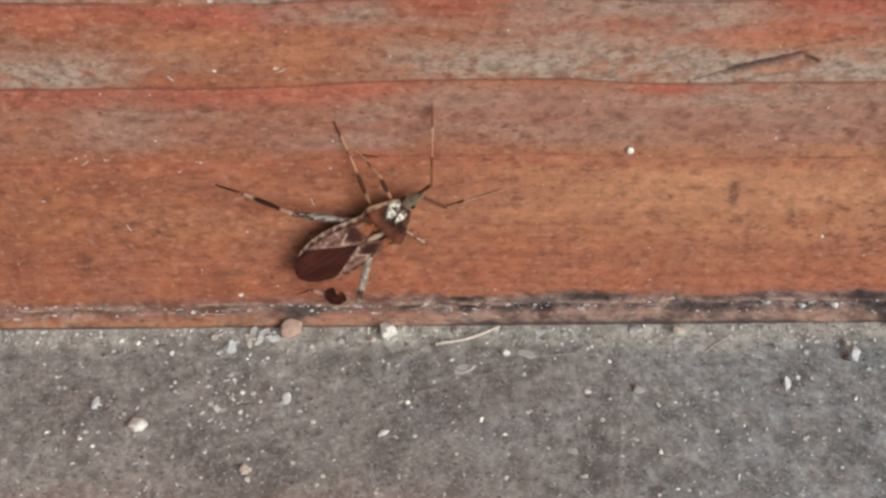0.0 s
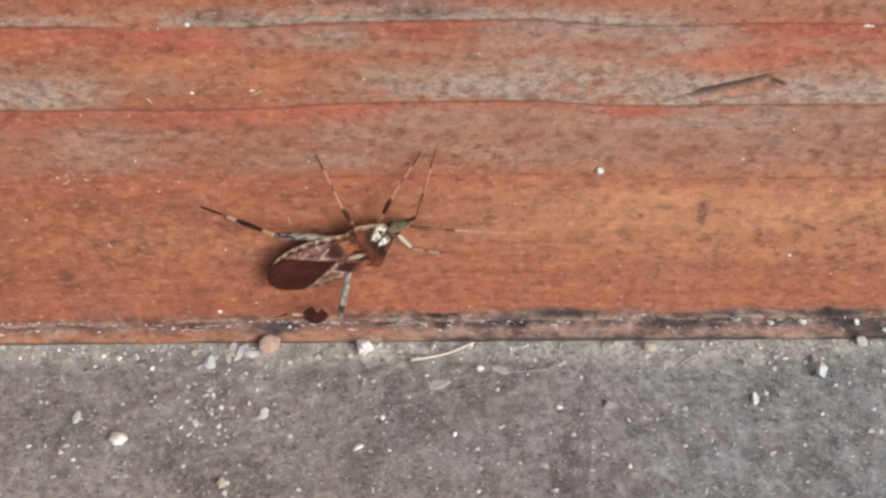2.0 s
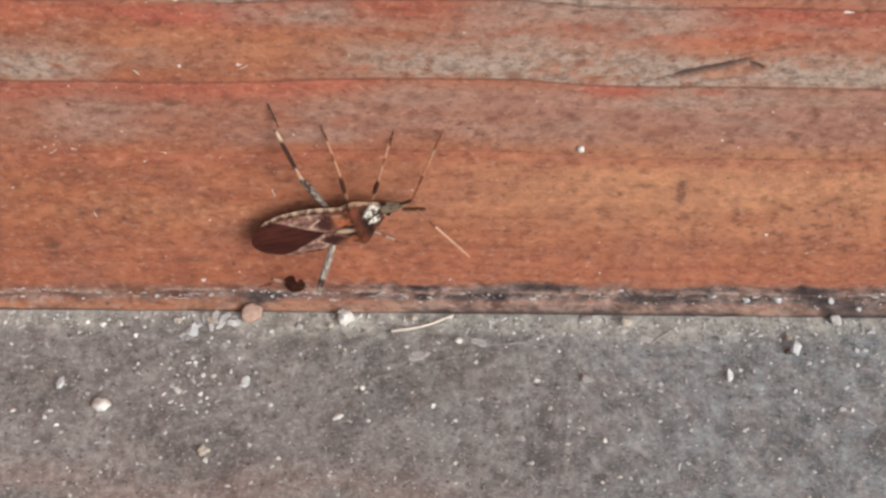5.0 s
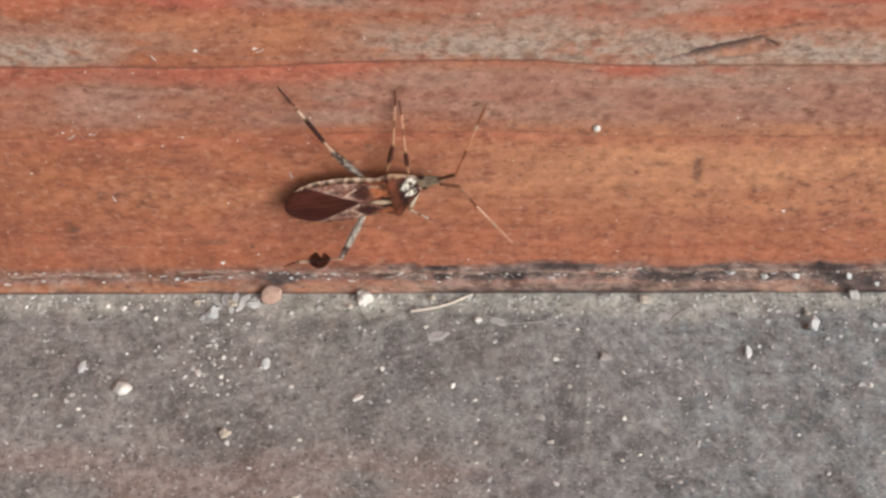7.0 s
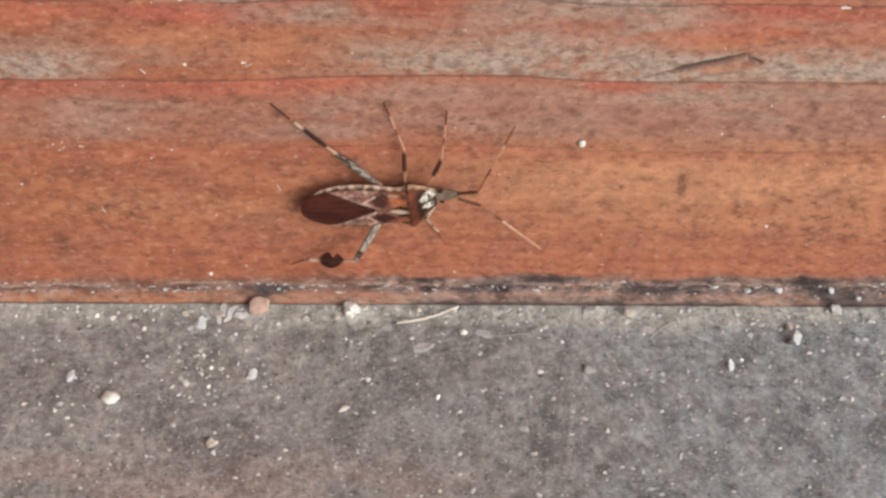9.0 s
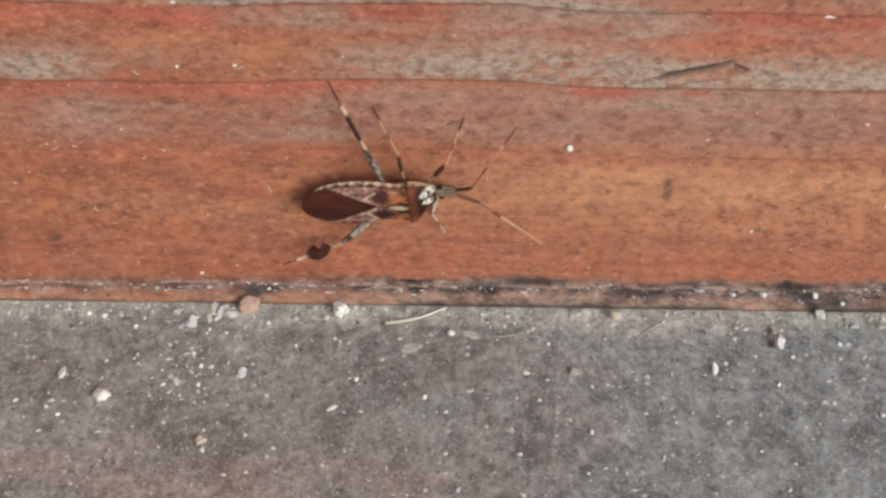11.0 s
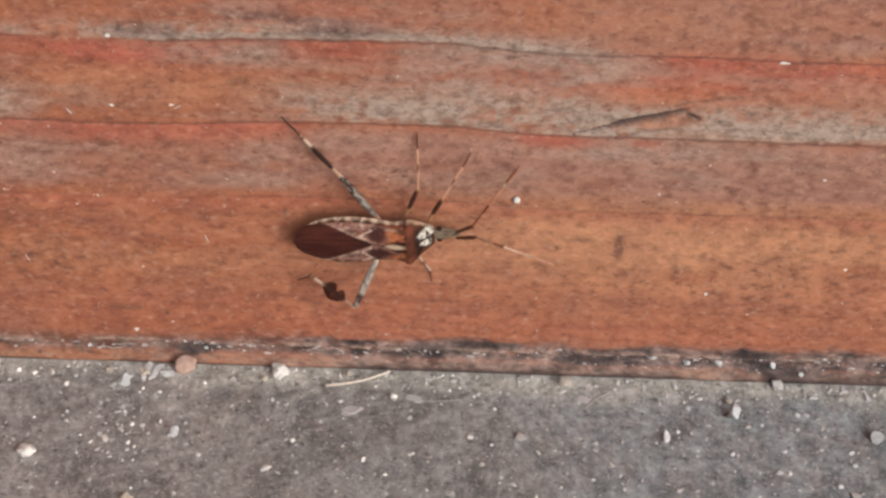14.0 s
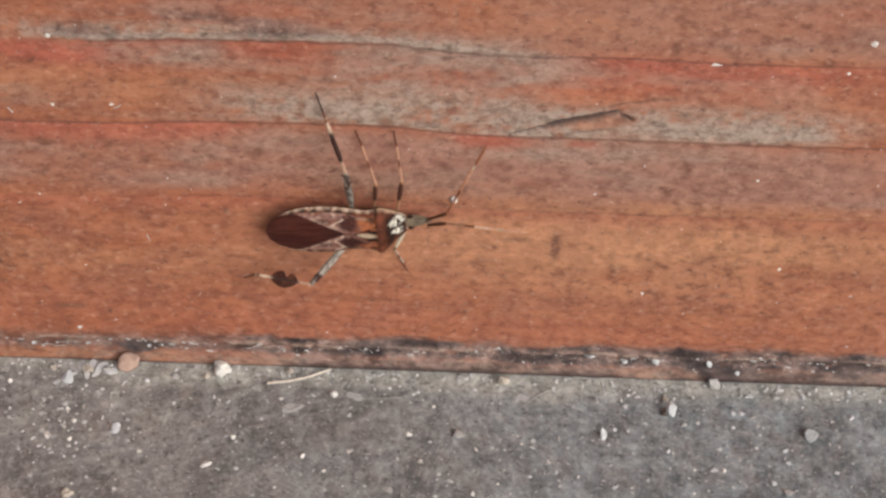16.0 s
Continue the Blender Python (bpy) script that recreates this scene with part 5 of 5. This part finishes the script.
LEFT_FORE_KNEE = [(7.2, 5.5, 3.2), (9.5, 3.8, 1.0), (8.2, 5.2, 1.1), (6.6, 5.9, 1.3), (8.8, 4.6, 2.6), (8.5, 4.7, 2.9), (8.6, 4.7, 2.7),
    (8.3, 4.9, 3.0), (7.9, 5.0, 3.5), (6.5, 5.9, 2.6), (5.9, 5.9, 3.0), (5.8, 6.0, 2.6), (8.1, 5.3, 1.6), (7.5, 5.6, 1.7), (7.2, 5.7, 2.1),
    (7.8, 5.2, 3.2), (7.4, 5.4, 3.1), (7.1, 5.5, 3.1), (6.5, 5.5, 3.6), (6.2, 5.5, 3.7), (7.2, 5.6, 2.8), (7.4, 5.5, 2.8), (6.7, 5.9, 2.0),
    (6.5, 5.9, 2.4), (6.1, 6.0, 2.5)]
LEFT_FORE_ANKLE = [(5.9, 7.2, 0.2), (12.7, 6.0, 0.5), (10.4, 8.3, 0.6), (7.8, 9.6, 0.7), (12.0, 6.1, 1.0), (11.5, 6.4, 1.0), (11.5, 6.6, 0.9),
    (10.8, 6.9, 0.9), (10.2, 6.8, 1.0), (7.4, 9.3, 0.9), (6.2, 9.2, 1.1), (5.6, 9.5, 1.0), (9.8, 8.7, 0.8), (8.6, 9.2, 0.7), (8.0, 9.3, 0.8),
    (9.6, 7.9, 1.1), (9.2, 8.1, 0.9), (8.3, 8.5, 0.9), (6.9, 8.1, 0.7), (5.9, 7.8, 0.6), (9.4, 8.3, 1.0), (9.6, 8.2, 1.0), (7.5, 9.6, 1.0),
    (6.8, 9.6, 1.1), (5.8, 9.6, 1.1)]
LEFT_FORE_TIP = [(6.6, 6.3, 0.1), (14.0, 7.0, 0.3), (11.4, 9.7, 0.4), (8.3, 11.2, 0.4), (13.4, 6.8, 0.3), (12.8, 7.1, 0.1), (12.7, 7.4, 0.1),
    (11.9, 7.7, 0.1), (11.2, 7.7, 0.1), (7.8, 10.8, 0.2), (6.3, 10.7, 0.3), (5.5, 11.0, 0.2), (10.6, 10.2, 0.4), (9.0, 10.8, 0.3), (8.3, 10.9, 0.3),
    (10.4, 9.1, 0.2), (10.0, 9.3, 0.1), (8.8, 9.8, 0.1), (7.1, 9.2, 0.1), (5.7, 8.8, 0.1), (10.3, 9.5, 0.2), (10.6, 9.3, 0.2), (7.8, 11.2, 0.6),
    (6.9, 11.2, 0.5), (5.6, 11.2, 0.5)]
RIGHT_HIND_KNEE = [(-5.1, -5.1, 5.4), (-5.5, -6.3, 2.5), (-5.3, -6.3, 3.3), (-4.3, -7.5, 2.2), (-4.3, -7.1, 3.8), (-4.5, -7.3, 2.6),
    (-4.3, -7.4, 2.6), (-4.2, -7.5, 3.0), (-3.7, -7.1, 4.7), (-4.3, -6.2, 5.3), (-4.3, -6.1, 5.4), (-4.7, -7.1, 2.6), (-5.0, -6.9, 1.9),
    (-3.5, -7.8, 3.5), (-4.1, -7.2, 3.8), (-5.6, -6.3, 2.1), (-4.1, -7.2, 3.9), (-4.3, -6.9, 4.2), (-4.9, -6.2, 4.5), (-4.6, -6.4, 4.6),
    (-3.0, -6.9, 5.7), (-3.6, -6.6, 5.6), (-3.8, -6.6, 5.4), (-4.3, -6.0, 5.5), (-5.0, -6.2, 4.3)]
RIGHT_HIND_ANKLE = [(-9.8, -2.4, 2.2), (-11.5, -5.7, 0.9), (-10.4, -3.9, 0.4), (-10.3, -6.3, 0.9), (-10.1, -5.3, 2.1), (-10.4, -5.7, 1.1),
    (-10.2, -5.4, 1.6), (-10.0, -5.3, 2.8), (-9.3, -6.0, 2.1), (-10.0, -6.9, 2.7), (-10.1, -7.6, 3.2), (-10.7, -8.9, 2.1), (-10.9, -9.0, 2.5),
    (-9.7, -7.3, 2.6), (-10.1, -8.1, 2.0), (-11.6, -7.8, 3.1), (-9.9, -6.8, 1.6), (-10.4, -6.4, 2.7), (-11.2, -6.3, 4.4), (-10.8, -7.6, 4.9),
    (-7.9, -5.3, 2.1), (-9.1, -4.8, 3.2), (-9.3, -5.2, 2.7), (-10.3, -4.9, 3.8), (-11.1, -4.9, 3.7)]
RIGHT_HIND_TIP = [(-12.3, -2.8, 0.9), (-14.2, -6.0, 0.2), (-13.2, -3.9, 0.1), (-13.0, -6.7, 0.2), (-12.4, -6.1, 0.8), (-13.0, -6.2, 0.3),
    (-12.7, -6.2, 0.5), (-12.2, -6.4, 1.4), (-11.5, -7.2, 0.9), (-12.0, -8.3, 1.3), (-11.8, -9.2, 1.8), (-12.7, -10.5, 0.9), (-12.7, -10.7, 1.2),
    (-11.4, -9.0, 1.2), (-12.0, -9.8, 0.8), (-13.2, -9.6, 1.6), (-12.0, -8.3, 0.5), (-12.1, -8.1, 1.3), (-12.5, -8.1, 2.7), (-12.0, -9.5, 3.1),
    (-9.7, -7.0, 0.8), (-10.6, -6.6, 1.6), (-11.0, -6.9, 1.3), (-11.8, -6.6, 2.2), (-12.6, -6.6, 2.1)]
RIGHT_FORE_KNEE = [(3.2, -3.3, 1.0), (3.7, -3.6, 0.5), (3.2, -3.1, 0.4), (2.7, -2.3, 0.5), (6.3, -4.5, 0.6), (3.3, -3.2, 0.5), (3.7, -3.6, 0.5),
    (4.1, -3.9, 0.5), (3.9, -3.8, 0.5), (3.4, -3.5, 1.3), (4.0, -4.0, 1.4), (4.0, -4.0, 1.2), (4.0, -4.0, 1.0), (4.2, -4.1, 1.1), (4.3, -4.1, 0.9),
    (5.0, -4.3, 0.5), (3.3, -3.2, 0.4), (3.6, -3.5, 0.5), (4.0, -4.0, 1.1), (3.8, -3.8, 0.8), (3.8, -3.7, 0.7), (3.7, -3.6, 0.5), (3.8, -3.7, 0.5),
    (3.9, -3.9, 1.0), (4.3, -4.1, 1.4)]
RIGHT_FORE_ANKLE = [(3.3, -6.3, 0.5), (4.0, -6.6, 0.5), (4.4, -5.9, 0.3), (2.7, -5.3, 0.3), (8.6, -6.4, 0.6), (4.9, -5.8, 0.3), (5.3, -6.1, 0.3),
    (5.4, -6.6, 0.4), (5.4, -6.4, 0.3), (5.4, -5.7, 0.9), (5.6, -6.4, 0.7), (5.8, -6.3, 0.4), (5.6, -6.5, 0.3), (5.3, -6.8, 0.4), (5.4, -6.9, 0.3),
    (6.4, -6.8, 1.4), (5.6, -5.1, 0.4), (5.1, -6.2, 0.3), (4.3, -6.9, 0.5), (4.7, -6.6, 0.3), (5.1, -6.3, 0.3), (5.4, -6.1, 0.3), (5.7, -6.1, 0.3),
    (5.0, -6.6, 0.3), (5.0, -6.8, 0.3)]
RIGHT_FORE_TIP = [(3.9, -7.8, 0.2), (4.7, -8.1, 0.1), (4.7, -7.5, 0.1), (2.0, -6.8, 0.1), (9.9, -7.4, 0.2), (5.6, -7.3, 0.1), (6.4, -7.4, 0.2),
    (6.6, -7.8, 0.2), (6.6, -7.5, 0.1), (5.8, -7.2, 0.1), (6.5, -7.8, 0.1), (6.7, -7.7, 0.1), (6.4, -8.0, 0.1), (5.9, -8.3, 0.1), (5.9, -8.5, 0.1),
    (6.6, -8.0, 0.2), (6.0, -6.8, 0.1), (5.0, -7.8, 0.1), (4.5, -8.6, 0.1), (4.6, -8.3, 0.1), (5.2, -8.1, 0.1), (5.8, -7.8, 0.1), (6.7, -7.4, 0.1),
    (5.4, -8.3, 0.1), (5.5, -8.5, 0.1)]
LEFT_ANTENNA_ELBOW = [(10.9, 1.5, 3.7), (11.0, 1.3, 3.7), (11.1, 1.5, 2.8), (10.2, 2.0, 4.0), (10.3, 2.0, 4.2), (10.4, 2.1, 3.8), (10.4, 1.9, 4.1),
    (10.3, 2.0, 4.1), (10.2, 2.2, 4.1), (10.4, 1.9, 4.0), (10.6, 1.9, 3.7), (10.6, 1.9, 3.6), (10.5, 1.9, 3.8), (10.1, 2.1, 3.8), (10.8, 1.7, 3.6),
    (10.1, 2.1, 3.9), (10.3, 2.3, 3.2), (10.5, 2.1, 3.3), (11.2, 1.2, 2.7), (11.1, 1.4, 3.1), (10.2, 2.2, 3.5), (10.7, 1.9, 3.6), (10.4, 2.0, 3.7),
    (10.3, 2.2, 3.6), (10.6, 2.0, 3.4)]
LEFT_ANTENNA_END = [(16.2, 7.7, 0.5), (17.3, 7.4, 3.8), (17.9, 7.1, 2.5), (16.2, 8.4, 3.4), (16.4, 8.6, 2.8), (16.7, 9.6, 0.6), (16.1, 8.8, 2.2),
    (16.2, 8.6, 4.4), (16.5, 7.9, 0.6), (15.0, 8.9, 1.2), (15.5, 8.7, 0.9), (16.7, 7.7, 1.0), (17.2, 7.2, 1.6), (16.6, 7.2, 0.5), (15.6, 8.6, 1.0),
    (16.3, 7.8, 1.1), (16.8, 7.7, 0.8), (16.4, 8.2, 0.9), (17.1, 7.5, 4.2), (16.4, 8.4, 3.4), (15.5, 9.1, 2.0), (16.8, 7.8, 1.3), (14.5, 9.6, 5.0),
    (14.7, 10.9, 0.9), (15.4, 8.9, 0.7)]
RIGHT_ANTENNA_ELBOW = [(9.3, -2.5, 2.4), (10.2, -2.1, 2.0), (11.3, -0.7, 2.4), (9.3, -2.0, 1.4), (9.5, -2.0, 1.5), (11.0, 0.1, 4.0),
    (10.9, 0.7, 3.8), (11.0, 0.2, 4.0), (10.5, 1.1, 4.1), (9.9, -2.0, 1.5), (10.0, -1.8, 1.4), (10.9, 0.6, 4.0), (11.1, 0.4, 3.8), (10.5, -1.8, 1.9),
    (10.8, -1.7, 2.1), (10.5, -1.9, 1.9), (10.6, 0.8, 4.2), (10.6, 0.8, 4.1), (10.6, 0.8, 4.2), (11.3, 0.2, 2.8), (10.6, 1.0, 3.9),
    (10.6, -1.6, 1.7), (10.7, -1.4, 1.7), (10.2, -1.6, 1.3), (10.5, 1.1, 3.9)]
RIGHT_ANTENNA_END = [(17.4, -2.3, 5.9), (14.8, -9.6, 1.6), (16.0, -7.8, 0.4), (16.5, -6.9, 2.4), (17.5, -5.5, 3.1), (17.8, -4.9, 1.3),
    (15.3, -6.9, 4.3), (11.0, -7.8, 0.4), (11.1, -8.4, 2.1), (16.3, -7.2, 4.5), (15.0, -7.7, 5.6), (16.7, -5.9, 2.3), (19.1, -2.8, 5.2),
    (16.4, -7.7, 4.8), (17.0, -7.7, 3.5), (17.4, -6.2, 5.0), (17.2, -4.2, 7.0), (18.2, -3.4, 5.2), (17.1, -4.5, 1.4), (17.7, -5.2, 0.3),
    (18.8, -1.7, 5.5), (17.9, -5.6, 4.4), (18.8, -4.9, 2.1), (18.8, -2.2, 3.1), (19.2, -0.4, 4.3)]


def aimed(a, b, up):
    """The pose of a limb that starts at a and points to b, its flat side along up."""
    x = (Vector(b) - Vector(a)).normalized()
    y = Vector(up).cross(x).normalized()
    z = x.cross(y)
    m = Matrix((x, y, z)).transposed().to_4x4()
    m.translation = Vector(a) * MM
    return m


def motions():
    walk(bug, [(t, pose(x * MM, 0, z * MM, 90, -a, 0)) for t, (x, z, a) in zip(TIMES, BODY)])
    joints = {("hind", 1): (LEFT_HIND_KNEE, LEFT_HIND_ANKLE, LEFT_HIND_TIP), ("middle", 1): (LEFT_MID_KNEE, LEFT_MID_ANKLE, LEFT_MID_TIP),
              ("front", 1): (LEFT_FORE_KNEE, LEFT_FORE_ANKLE, LEFT_FORE_TIP), ("hind", -1): (RIGHT_HIND_KNEE, RIGHT_HIND_ANKLE, RIGHT_HIND_TIP),
              ("middle", -1): ([(-2.6, -3.3, 0.9)] * len(TIMES), [(1.6, -4.0, 0.4)] * len(TIMES), [(3.3, -4.3, 0.12)] * len(TIMES)), ("front", -1): (RIGHT_FORE_KNEE, RIGHT_FORE_ANKLE, RIGHT_FORE_TIP)}
    for (which, side), (knees, ankles, tips) in joints.items():
        femur, tibia, tarsus = LEGS[which, side]
        hx, hy, hz = TUCKED_HIP if (which, side) == ("front", -1) else HIPS[which]
        hip = (hx, hy * side, hz)
        sight = Vector((0, 0.68, 0.73))
        walk(femur, [(t, aimed(hip, k, (0, 0, 1))) for t, k in zip(TIMES, knees)])
        walk(tibia, [(t, aimed(k, a, sight if side < 0 else (Vector(a) - Vector(k)).cross(sight))) for t, k, a in zip(TIMES, knees, ankles)])
        walk(tarsus, [(t, aimed(a, p, (0, 0, 1))) for t, a, p in zip(TIMES, ankles, tips)])
    for side, elbows, ends in ((1, LEFT_ANTENNA_ELBOW, LEFT_ANTENNA_END), (-1, RIGHT_ANTENNA_ELBOW, RIGHT_ANTENNA_END)):
        scape, whip = ANTENNAE[side]
        walk(scape, [(t, aimed((8.4, 0.2 + 0.38 * side, 2.4), e, (0, 0, 1))) for t, e in zip(TIMES, elbows)])
        walk(whip, [(t, aimed(e, q, (0, 0, 1))) for t, e, q in zip(TIMES, elbows, ends)])


motions()
